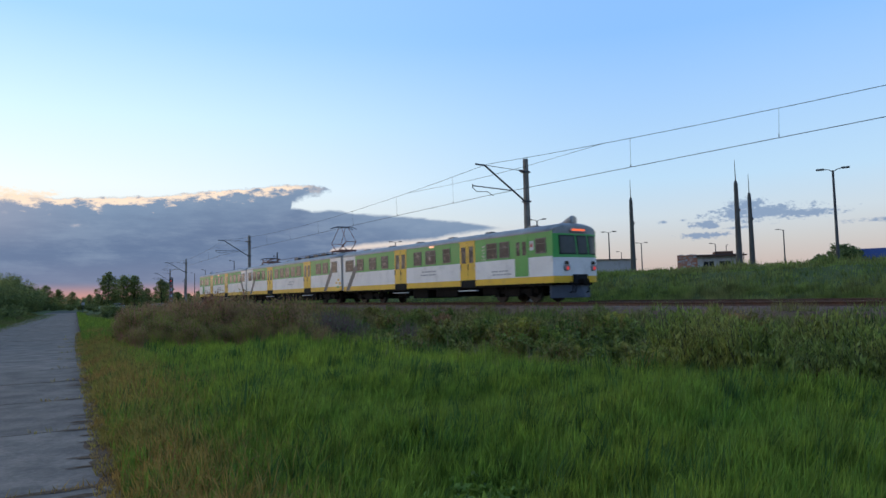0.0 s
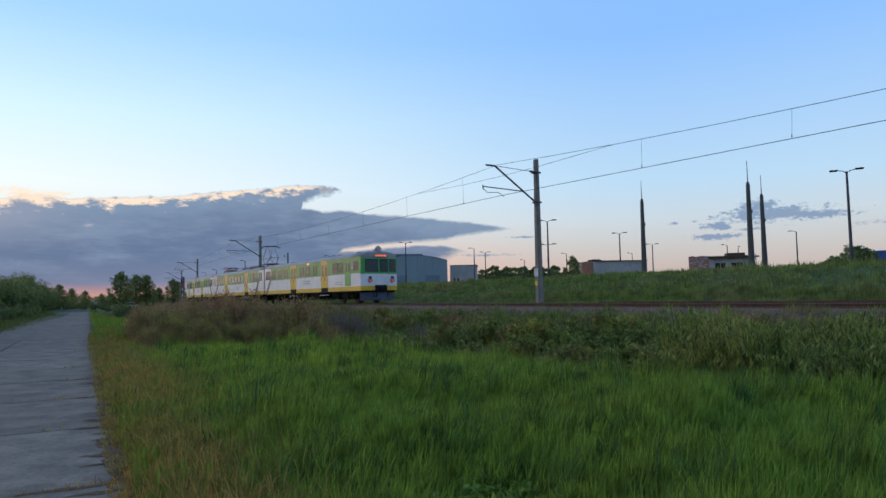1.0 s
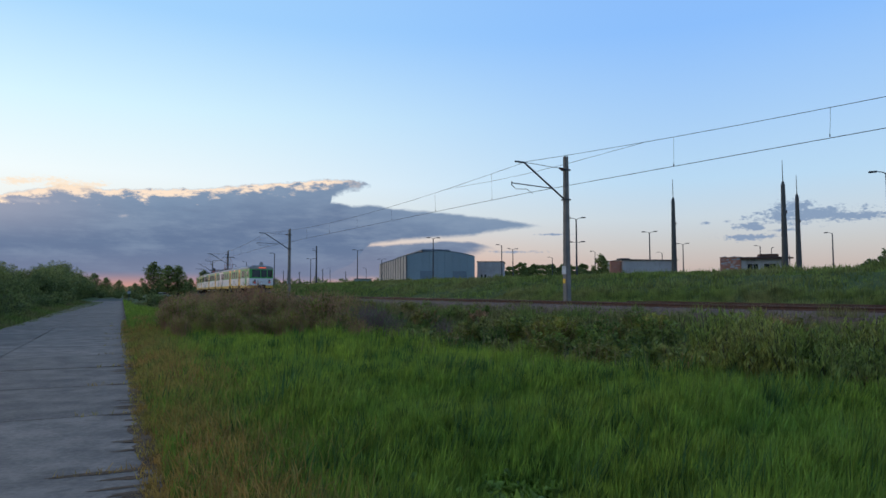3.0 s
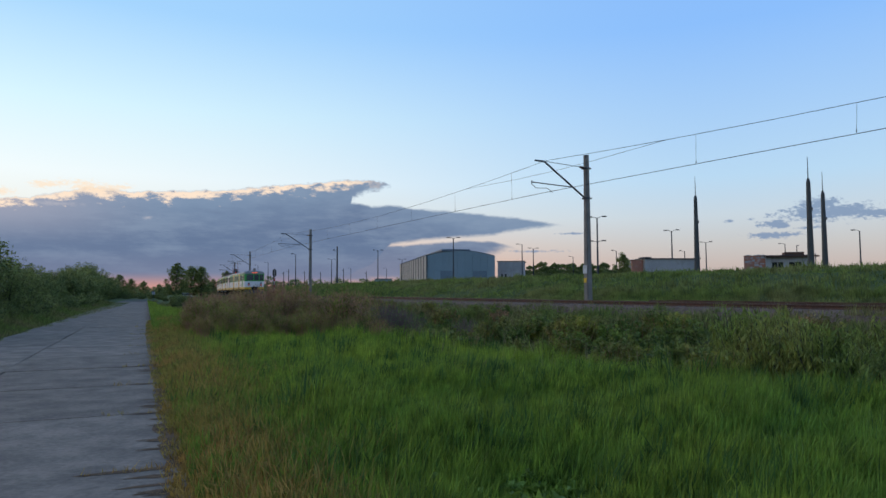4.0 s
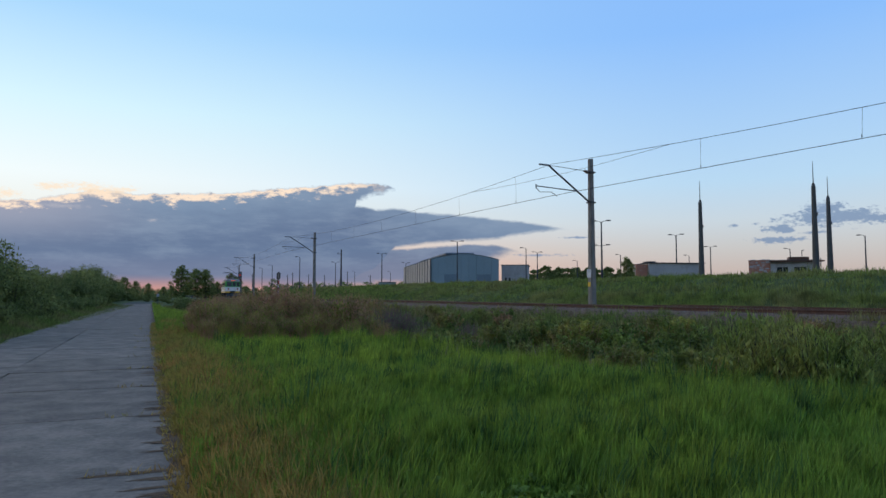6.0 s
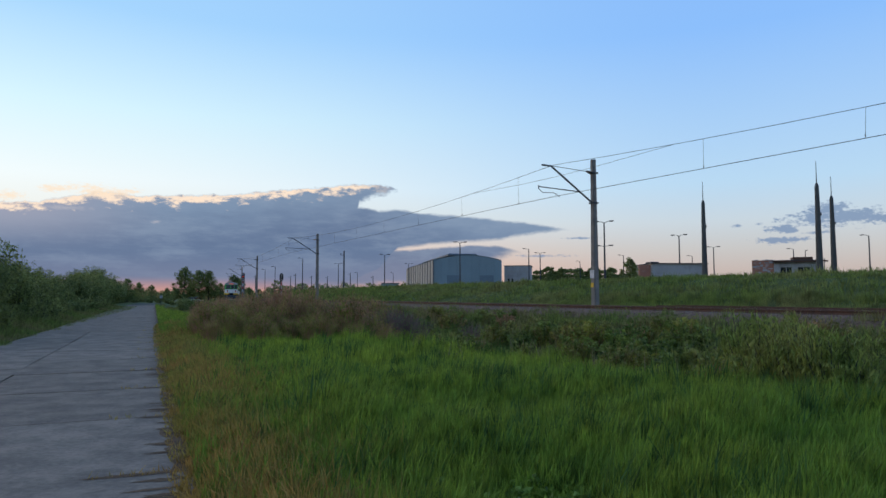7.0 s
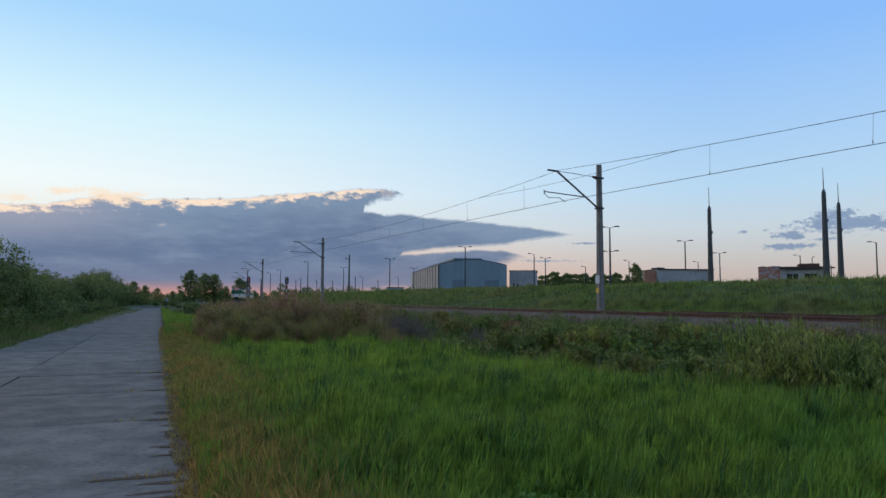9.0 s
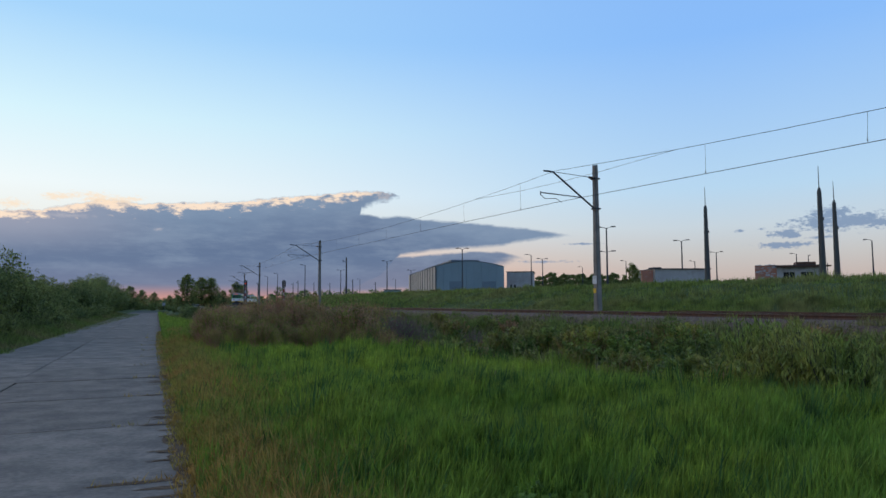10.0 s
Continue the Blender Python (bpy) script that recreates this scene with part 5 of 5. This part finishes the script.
blades("far_field_grass", x, y, ground_z(x, y) - 0.02, g.uniform(.2, .5, n) * (.6 + .6 * lumps(x, y, .5)), 0.012 * (1 + rr / 8), g.uniform(.1, .6, n), M_GRASS,
       "green grass between the road and the line", "grass", 28, 1)
# yellowing verge along the road
g, x, y, rr, u, rd = field(260000, 3.2, 42, 1.05, -44, -8, 12)
off = 0.30 - 0.25 * np.clip((rr - 8) / 18, 0, 1) + 0.07 * np.sin(y * 2.1) + 0.05 * np.sin(y * 5.7)
keep = (rd > off) & (rd < 2.6) & (g.random(len(x)) < np.exp(-np.clip(rd - 0.6, 0, 9) / (0.25 + 0.5 * lumps(x, y, .8)))) & (u < -13)
x, y, rr, rd = x[keep], y[keep], rr[keep], rd[keep]
n = len(x)
h = (0.07 + 0.30 * np.clip(rd / 0.9, 0, 1)) * g.uniform(0.5, 1.3, n)
blades("verge_grass", x, y, ground_z(x, y) - 0.02, h, 0.006 * (1 + rr / 9) * g.uniform(0.7, 1.4, n), g.uniform(0.1, 1.0, n), M_DRYGRASS,
       "short dry yellow-brown grass along the road edge", "grass", 22)
# rough verge beyond the road's other edge
g, x, y, rr, u, rd = field(120000, 14, 120, 0.9, -44, -26, 13)
ahead = x * RD.x + y * RD.y
keep = (rd < np.interp(ahead, [30, 62, 95], [-4.45, -3.6, -2.6]) + 0.2 * np.sin(y * 1.3)) & (rd > -13)
x, y, rr, rd = x[keep], y[keep], rr[keep], rd[keep]
n = len(x)
h = (0.15 + 0.4 * np.clip((-4.5 - rd) / 2, 0, 1)) * g.uniform(0.5, 1.3, n)
blades("roadside_weeds", x, y, ground_z(x, y) - 0.02, h, 0.012 * (1 + rr / 14) * g.uniform(0.7, 1.4, n), g.uniform(0.1, 0.8, n), M_WEED,
       "rough green roadside weeds at the foot of the bushes", "weeds", 23, 1)
# weeds in the ditch and up to the track bed
g, x, y, s, u = scatter(230000, -14, 150, -14.0, -2.3, 14)
n = len(x)
hi = np.interp(u, [-14, -12, -9, -5.5, -3.6, -2.7], [0.4, 0.5, 0.62, 0.72, 0.62, 0.2])
h = hi * (0.22 + 1.25 * lumps(x, y, 0.9) * lumps(x, y + 2, 2.3)) * g.uniform(0.4, 1.15, n)
blades("ditch_weeds", x, y, np.maximum(ground_z(x, y), np.interp(u, [-3.5, -2.0], [0.4, 1.01], left=-9)) - 0.02, h, g.uniform(0.02, 0.075, n), g.uniform(0.05, 0.6, n), M_WEED,
       "tangled green and brown weeds filling the ditch beside the track", "weeds", 24, 1)
g, x, y, s, u = scatter(1500, -12, 90, -14.0, -8.0, 15)
keep = lumps(x, y, 0.5) > 0.55
x, y = x[keep], y[keep]
n = len(x)
blades("dead_reeds", x, y, ground_z(x, y), g.uniform(0.6, 1.15, n), g.uniform(0.012, 0.03, n), g.uniform(0.02, 0.35, n), M_STRAW,
       "pale dead reed stalks standing among the weeds", "reeds", 25, 3)
g, x, y, rr, u, rd = field(420, 11.5, 17, 1.0, -6, 24, 33)
keep = (lumps(x, y, 0.9) > 0.62) & (u < -12)
x, y = x[keep], y[keep]
n = len(x)
blades("straw_tufts", x, y, ground_z(x, y), g.uniform(0.3, 0.55, n), g.uniform(0.006, 0.013, n), g.uniform(0.1, 0.8, n), M_STRAW,
       "pale dead stalks among the field grass", "reeds", 34, 3)
# weed clumps growing up through the stones beside the rails
g, cx, cy, cs_, cu = scatter(300, -14, 70, -2.9, 3.2, 44)
keep = (np.abs(cu) > 1.3)
cx, cy = np.repeat(cx[keep], 40), np.repeat(cy[keep], 40)
n = len(cx)
cx, cy = cx + g.normal(size=n) * .16, cy + g.normal(size=n) * .16
blades("trackside_weeds", cx, cy, np.full(n, 0.82), g.uniform(.12, .42, n), g.uniform(.012, .03, n), g.uniform(.05, .5, n), M_WEED,
       "green weed clumps growing through the ballast", "weeds", 45, 1)
# grass over the old siding
g, cx, cy, cs_, cu = scatter(900, -30, 40, 6.0, 9.0, 46)
cx, cy = np.repeat(cx, 60), np.repeat(cy, 60)
n = len(cx)
cx, cy = cx + g.normal(size=n) * .22, cy + g.normal(size=n) * .22
tall_ = np.repeat(g.uniform(.25, 1.1, 900), 60)
blades("siding_grass", cx, cy, np.maximum(ground_z(cx, cy), 0.8), tall_ * g.uniform(.2, .6, n), g.uniform(.015, .04, n), g.uniform(.05, .5, n), M_MOUND,
       "rough grass growing over the old siding", "grass", 47, 1)
# grass of the bank beyond the line
g, x, y, s, u = scatter(240000, -30, 260, 2.6, 22, 16)
n = len(x)
hi = np.interp(u, [2.6, 3.6, 5, 9, 17, 22], [0.12, 0.12, 0.15, 0.6, 0.5, 0.38])
h = hi * (0.3 + 1.1 * lumps(x, y, 0.4) * lumps(x + 1, y, 1.3)) * g.uniform(0.4, 1.2, n)
blades("bank_grass", x, y, ground_z(x, y) - 0.03, h, g.uniform(0.03, 0.09, n) * (1 + np.clip(s, 0, 200) / 120), g.uniform(0.05, 0.6, n), M_MOUND,
       "rough green grass on the railway bank", "grass", 26, 1)


def leaf_cloud(centres, radii, count, size, seed, squash=0.8, rise=0.0, slim=0.42):
    """Leaves as small pointed quads round the given centres."""
    g = np.random.default_rng(seed)
    k = g.integers(0, len(centres), count)
    d = g.normal(size=(count, 3))
    d /= np.linalg.norm(d, axis=1)[:, None]
    d *= (g.random(count) ** 0.45)[:, None]
    d[:, 2] *= squash
    p = centres[k] + d * radii[k][:, None]
    a = g.normal(size=(count, 3))
    a[:, 2] = a[:, 2] * (1 - 0.5 * min(rise, 1)) + 2.2 * rise
    a /= np.linalg.norm(a, axis=1)[:, None]
    b = np.cross(a, g.normal(size=(count, 3)))
    b /= np.linalg.norm(b, axis=1)[:, None]
    sz = (size * g.uniform(0.6, 1.4, count))[:, None]
    v = np.stack([p - a * sz, p + b * sz * slim, p + a * sz, p - b * sz * slim], 1)
    return v.reshape(-1, 3), np.arange(count * 4).reshape(-1, 4)


def tree(name, label, category, group, height, spread, leaves, size, mat, seed, low=0.2, clumps=60, bark=None):
    """Tapered trunk with limbs; the crown is many clumps of leaves about the limbs' ends."""
    r = random.Random(seed)
    t = thing(name, label, category, group)
    bm = bmesh.new()
    lean = Vector((r.uniform(-.06, .06), r.uniform(-.06, .06), 1))
    top = lean * height * 0.8
    rod(bm, (0, 0, -.3), top * .5, height * .022, height * .014, 7)
    rod(bm, top * .5, top, height * .014, height * .004, 6)
    ends = []
    for k in range(clumps):
        f = low + (1 - low) * (k + r.random()) / clumps
        prof = math.sin(math.pi * min(1, 0.18 + 0.80 * (f - low) / (1 - low))) ** 0.7
        a = k * 2.4 + r.uniform(-.5, .5)
        rad = spread * prof * r.uniform(.35, 1.05)
        e = Vector((rad * math.cos(a), rad * math.sin(a), height * f * r.uniform(.93, 1.04)))
        s = lean * max(.1, (f - .18)) * height * .8
        if k % 2 == 0:
            rod(bm, s, e, height * .006, height * .0015, 4)
        ends.append(e)
    part("trunk", bm, bark or M_BARK, t)
    rad = np.array([spread * r.uniform(.16, .36) for _ in ends])
    raw("crown", *leaf_cloud(np.array(ends), rad, leaves, size, seed), mat, t)
    return t


def shrub(name, label, height, spread, stems, leaves, size, mat, seed, bark, group, leafy=0.25, category="shrub", tuft=0.1, rise=0.0, slim=0.42):
    """Many stems from one foot, leaves along their upper length."""
    r = random.Random(seed)
    t = thing(name, label, category, group)
    bm = bmesh.new()
    ends = []
    for k in range(stems):
        a, out = r.uniform(0, 6.28), spread * r.random() ** .6
        hgt = height * r.uniform(.6, 1.05) * (1 - .3 * (out / spread) ** 2)
        foot = Vector((out * .45 * math.cos(a), out * .45 * math.sin(a), -.1))
        tip = Vector((out * math.cos(a) + r.uniform(-.1, .1), out * math.sin(a) + r.uniform(-.1, .1), hgt))
        mid = foot.lerp(tip, .5) + Vector((r.uniform(-.1, .1), r.uniform(-.1, .1), .12 * hgt))
        rod(bm, foot, mid, .013, .009, 3)
        rod(bm, mid, tip, .009, .003, 3)
        for q in range(6):
            f = leafy + (1 - leafy) * (q + r.random()) / 6
            ends.append(foot.lerp(mid, f * 2) if f < .5 else mid.lerp(tip, f * 2 - 1))
    part("branching_stem", bm, bark, t)
    raw("foliage", *leaf_cloud(np.array(ends), np.full(len(ends), height * tuft), leaves, size, seed, 1.0, rise, slim), mat, t)
    return t


def plant_many(models, places):
    """Sets the models out; the first places take the models themselves. Places: x, y, z, turn, size."""
    for k in reversed(range(len(places))):
        px, py, pz, turn, size = places[k]
        m = pose(px, py, pz, 0, 0, turn) @ Matrix.Diagonal((size, size, size, 1))
        if k < len(models):
            models[k].matrix_world = m
        else:
            copy_thing(models[k % len(models)], m)


r = random.Random(17)
# reddish thicket between the field and the line
thicket = [shrub("shrub", "reddish-stemmed young shrub with sparse yellow-green leaves", 1.95, .85, 130, 1800, .055, M_LEAF_Y, 40 + k, M_STEM, "thicket beside the line", .45, "shrub", .1, .5, .3) for k in range(4)]
places = []
for k in range(92):
    a, d = r.uniform(-27.0, -10.0), r.uniform(24.5, 36.0)
    p = polar(a, d)
    if p.dot(RN) < 1.6:
        continue
    size = float(np.interp(a, [-27, -22, -16, -12, -10], [.66, .80, 1.0, .98, .76])) * r.uniform(.68, 1.14)
    places.append((p.x, p.y, float(ground_z(p.x, p.y)), r.uniform(0, 360), size))
for k in range(34):
    a, d = r.uniform(-26.0, -9.5), r.uniform(22.6, 25.0)
    p = polar(a, d)
    if p.dot(RN) > 1.6:
        places.append((p.x, p.y, float(ground_z(p.x, p.y)), r.uniform(0, 360), r.uniform(.35, .6)))
plant_many(thicket, places)
bare = [shrub("bare_shrub", "dark purplish bare-twigged shrub", 1.35, .9, 90, 260, .04, M_LEAF_D, 55, M_DARKSTEM, "bare shrubs", .3)]
plant_many(bare, [(*polar(a, d, -.05), 50 * k, s) for k, (a, d, s) in enumerate(((-10.0, 25.5, 1.0), (-9.0, 26.5, .95), (-8.2, 26.0, .8), (-9.6, 28.0, .9), (-7.4, 25.5, .65), (-3.0, 24.0, .6)))])
# leafy bushes in the ditch
ditch = [shrub("bush", "green leafy bush growing in the ditch", 1.35, .9, 34, 1500, .085, M_LEAF_G, 60 + k, M_BARK, "bushes in the ditch", .1) for k in range(3)]
ditch += [shrub("bush", "yellow-green leafy bush growing in the ditch", 1.4, .9, 34, 1150, .08, M_LEAF_G if k else M_LEAF_Y, 64 + k, M_STEM, "bushes in the ditch", .25) for k in range(2)]
feathery = [shrub("bush", "tall twiggy yellow-green bush at the ditch edge", 1.55, .7, 80, 5200, .062, M_LEAF_F, 70 + k, M_BARK, "bushes in the ditch", .2, "shrub", .075, 1.0, .2) for k in range(3)]
near_places = []
places = []
for k in range(30):
    s, u = r.uniform(-3, 12.5), r.uniform(-13.9, -9.0)
    q = track(s, u)
    places.append((q.x, q.y, float(ground_z(q.x, q.y)) - .05, r.uniform(0, 360), r.uniform(.75, 1.15) * (1.0 if u > -13 else .7) * (1.0 if s < 9 else .75)))
for k in range(56):
    a = r.uniform(14, 35)
    lo = r.random()
    d = 11.4 + 3.2 * lo + (1.2 if a < 20 else 0)
    q = polar(a, d)
    near_places.append((q.x, q.y, float(ground_z(q.x, q.y)) - .1, r.uniform(0, 360), r.uniform(.75, 1.2) * (.68 if a < 19 else 1.0) * (.85 + .3 * lo)))
for k in range(170):
    s, u = r.uniform(9, 46), r.uniform(-13.2, -5.0)
    q = track(s, u)
    places.append((q.x, q.y, float(ground_z(q.x, q.y)) - .05, r.uniform(0, 360), r.uniform(.4, .85) * (1.0 if u < -8 else .75)))
plant_many(ditch, places)
plant_many(feathery, near_places)
# willows and bushes along the road
willows = [shrub("willow", "bushy feathery green willow beside the road", 4.2, 2.3, 75, 9000, .085, M_LEAF, 80 + k, M_BARK, "roadside willows", .06, "tree", .075, .4, .36) for k in range(4)]
places = []
for k in range(84):
    along = 30 + k * 2.2 + r.uniform(-1, 1)
    across = -7.9 - r.uniform(0, 3.4)
    high = float(np.interp(along, [30, 44, 62, 78, 95, 118, 128, 150, 210], [3.6, 5.0, 4.7, 4.2, 4.2, 5.4, 6.0, 4.8, 5.0])) * r.uniform(.62, 1.02)
    p = RD * along + RN * across
    places.append((p.x, p.y, -.05, r.uniform(0, 360), high / 3.6))
plant_many(willows, places)
edge_bush = [shrub("roadside_bush", "low grey-green bush at the road's edge", 1.5, 1.1, 40, 2000, .065, M_LEAF, 90 + k, M_BARK, "roadside bushes", .05) for k in range(3)]
places = []
for k in range(34):
    p = RD * (26 + k * 2.7 + r.uniform(-1, 1)) + RN * (-6.0 - r.uniform(0, 1.3))
    places.append((p.x, p.y, -.05, r.uniform(0, 360), r.uniform(.6, 1.2)))
plant_many(edge_bush, places)
far_bush = []
for k in range(70):
    p = polar(r.uniform(-27.6, -17.5), r.uniform(70, 175))
    if p.dot(RN) < 1.5 or TRACK_R - math.hypot(p.x - TC.x, p.y - TC.y) > -6:
        continue
    far_bush.append((p.x, p.y, -.05, r.uniform(0, 360), r.uniform(.5, 1.05)))
for k in range(16):
    p = polar(r.uniform(-31.5, -27.0), r.uniform(185, 215))
    far_bush.append((p.x, p.y, -.05, r.uniform(0, 360), r.uniform(1.0, 1.8)))
for px, py, pz, turn, size in far_bush:
    copy_thing(edge_bush[r.randrange(3)], pose(px, py, pz, 0, 0, turn) @ Matrix.Diagonal((size, size, size, 1)))
# trees at the road's end and beside the line
tall = [tree("tree", "slender leafy tree beyond the end of the road", "tree", "trees beyond the road", 9.2, 3.0, 5000, .2, M_LEAF, 120 + k, .12, 120) for k in range(3)]
plant_many(tall, [(*polar(a, d), 30 * k, s) for k, (a, d, s) in enumerate(((-26.3, 190, .98), (-25.2, 195, .92), (-24.5, 195, .9), (-22.6, 290, 1.1), (-22.2, 300, 1.0), (-23.6, 230, .62), (-24.0, 240, .6), (-25.8, 230, .6),
                                                                        (-29.6, 230, .62), (-28.7, 260, .6), (-30.4, 210, .7), (-27.6, 270, .5), (-21.4, 320, .62), (-20.6, 330, .55), (-19.6, 330, .5), (-27.0, 260, .5)))])
# trees of the yard
young = tree("young_tree", "small pale green young tree on the bank", "tree", "", 4.0, 1.3, 6500, .09, M_LEAF, 131, .05, 70)
p = polar(10.15, 96)
young.matrix_world = pose(p.x, p.y, YARD - .1, 0, 0, 0)
yard_trees = [tree("yard_tree", "dark leafy tree at the yard's edge", "tree", "yard trees", 4.4, 2.4, 5000, .16, M_LEAF_D, 140 + k, .05, 50) for k in range(2)]
plant_many(yard_trees, [(*polar(a, d, YARD - .2), 40 * k, s) for k, (a, d, s) in enumerate(((29.4, 78, .5), (30.6, 80, .72), (28.9, 80, .42), (18.1, 125, .55), (17.2, 125, .5), (9.3, 120, .45), (31.2, 74, .6)))])
# far woods, a belt of crowns
g = np.random.default_rng(5)
cs, rad = [], []
for a in np.arange(1.6, 10.6, 0.05):
    d = 235 + 12 * math.sin(a * 5)
    hgt = (8.0 + .6 * math.sin(a * 2.1) * math.cos(a * 5.3) + g.uniform(-.35, .45)) * (1.0 if 2.4 < a < 9 else .75)
    for k in range(5):
        q = polar(a + g.uniform(-.1, .1), d + g.uniform(-4, 4), YARD + hgt * (k + .6) / 5)
        cs.append(tuple(q))
        rad.append(1.35 * (1.15 - .17 * k))
woods = raw("far_woods", *leaf_cloud(np.array(cs), np.array(rad), 70000, .3, 6), M_LEAF)
tagged(woods, "dark belt of trees behind the yard", "woods", kind="stuff")
cs, rad = [], []
for a in np.arange(-34, 12, 0.09):
    d = 520 + 40 * math.sin(a * 3)
    hgt = (6.0 if a > -20 else 4.0) + 3.5 * max(0, math.sin(a * 1.7) * math.cos(a * 4.1)) + g.uniform(-1.5, 2.2)
    for k in range(3):
        q = polar(a + g.uniform(-.06, .06), d, (YARD if a > -20 else 0) + hgt * (k + .5) / 3)
        cs.append(tuple(q))
        rad.append(1.9)
woods = raw("horizon_woods", *leaf_cloud(np.array(cs), np.array(rad), 42000, .6, 7), M_LEAF_D)
tagged(woods, "thin dark line of trees along the horizon", "woods", kind="stuff")

# dry tufts at the road's edge
g, x, y, rr, u, rd = field(60000, 3.2, 40, 1.0, -44, -20, 18)
along = x * RD.x + y * RD.y
near_joint = (along + 8.78 + 0.07) % SLAB < 0.14
keep = (rd > -0.5) & (rd < 0.36) & ((rd > 0.16 - 0.15 * np.clip((rr - 8) / 18, 0, 1)) | (near_joint & (g.random(len(x)) < 0.7)))
x, y, rr = x[keep], y[keep], rr[keep]
n = len(x)
blades("edge_tufts", x, y, np.full(n, 0.0), g.uniform(.02, .09, n), 0.007 * (1 + rr / 9), g.uniform(.2, 1.0, n), M_DRYGRASS,
       "short dry tufts creeping over the road edge", "grass", 27, 1)
# broad-leaved weeds among the grass
dock = [shrub("dock_weed", "low broad-leaved green weed in the grass", .24, .2, 14, 130, .055, M_DOCK, 150 + k, M_DOCK, "broad-leaved weeds", .1) for k in range(3)]
places = []
for k in range(64):
    p = polar(r.gauss(2.5, 4), 4.5 + 0.95 * r.random())
    places.append((p.x, p.y, float(ground_z(p.x, p.y)), r.uniform(0, 360), r.uniform(.5, .95)))
plant_many(dock, places)

# ---- small things by the road's end ----
t = thing("parked_car", "small white car parked under the trees", "car")
bm = bmesh.new()
box(bm, -2.0, 2.0, -.82, .82, .28, .85)
bmesh.ops.bevel(bm, geom=list(bm.edges), offset=.15, segments=3, affect="EDGES")
part("body", bm, M_SIGN, t)
bm = bmesh.new()
box(bm, -1.5, 1.0, -.72, .72, .8, 1.42)
for v in bm.verts:
    if v.co.z > 1.2:
        v.co.x *= .72
        v.co.y *= .85
bmesh.ops.bevel(bm, geom=list(bm.edges), offset=.08, segments=2, affect="EDGES")
part("cabin", bm, M_GLASS, t)
boxpart("roof", (-1.0, .65, -.58, .58, 1.425, 1.46), M_SIGN, t)
for wx in (-1.25, 1.25):
    for wy in (-.78, .78):
        bm = bmesh.new()
        rod(bm, (wx, wy - .09, .3), (wx, wy + .09, .3), .3, .3, 16)
        part("wheel", bm, M_RUBBER, t)
place_at(t, -25.6, 186, 0.0, 35)
t = thing("road_sign", "small white road sign on a post at the road's end", "road sign")
bm = bmesh.new()
rod(bm, (0, 0, -.2), (0, 0, 2.0), .04)
part("post", bm, M_STEEL, t)
boxpart("plate", (-.2, .2, -.02, .0, 1.3, 1.75), M_TEXT, t)
place_at(t, -28.0, 118, 0.0, 25)


def motions():
    """The train draws away along the line at an even pace."""
    for car, mid, half, turn in CARS:
        rows = []
        for k in range(21):
            t = k * 0.5
            rows.append((t, car_pose(20.9 + 19.62 * t - 0.012 * t * t, mid, half, turn)))
        walk(car, rows)


motions()
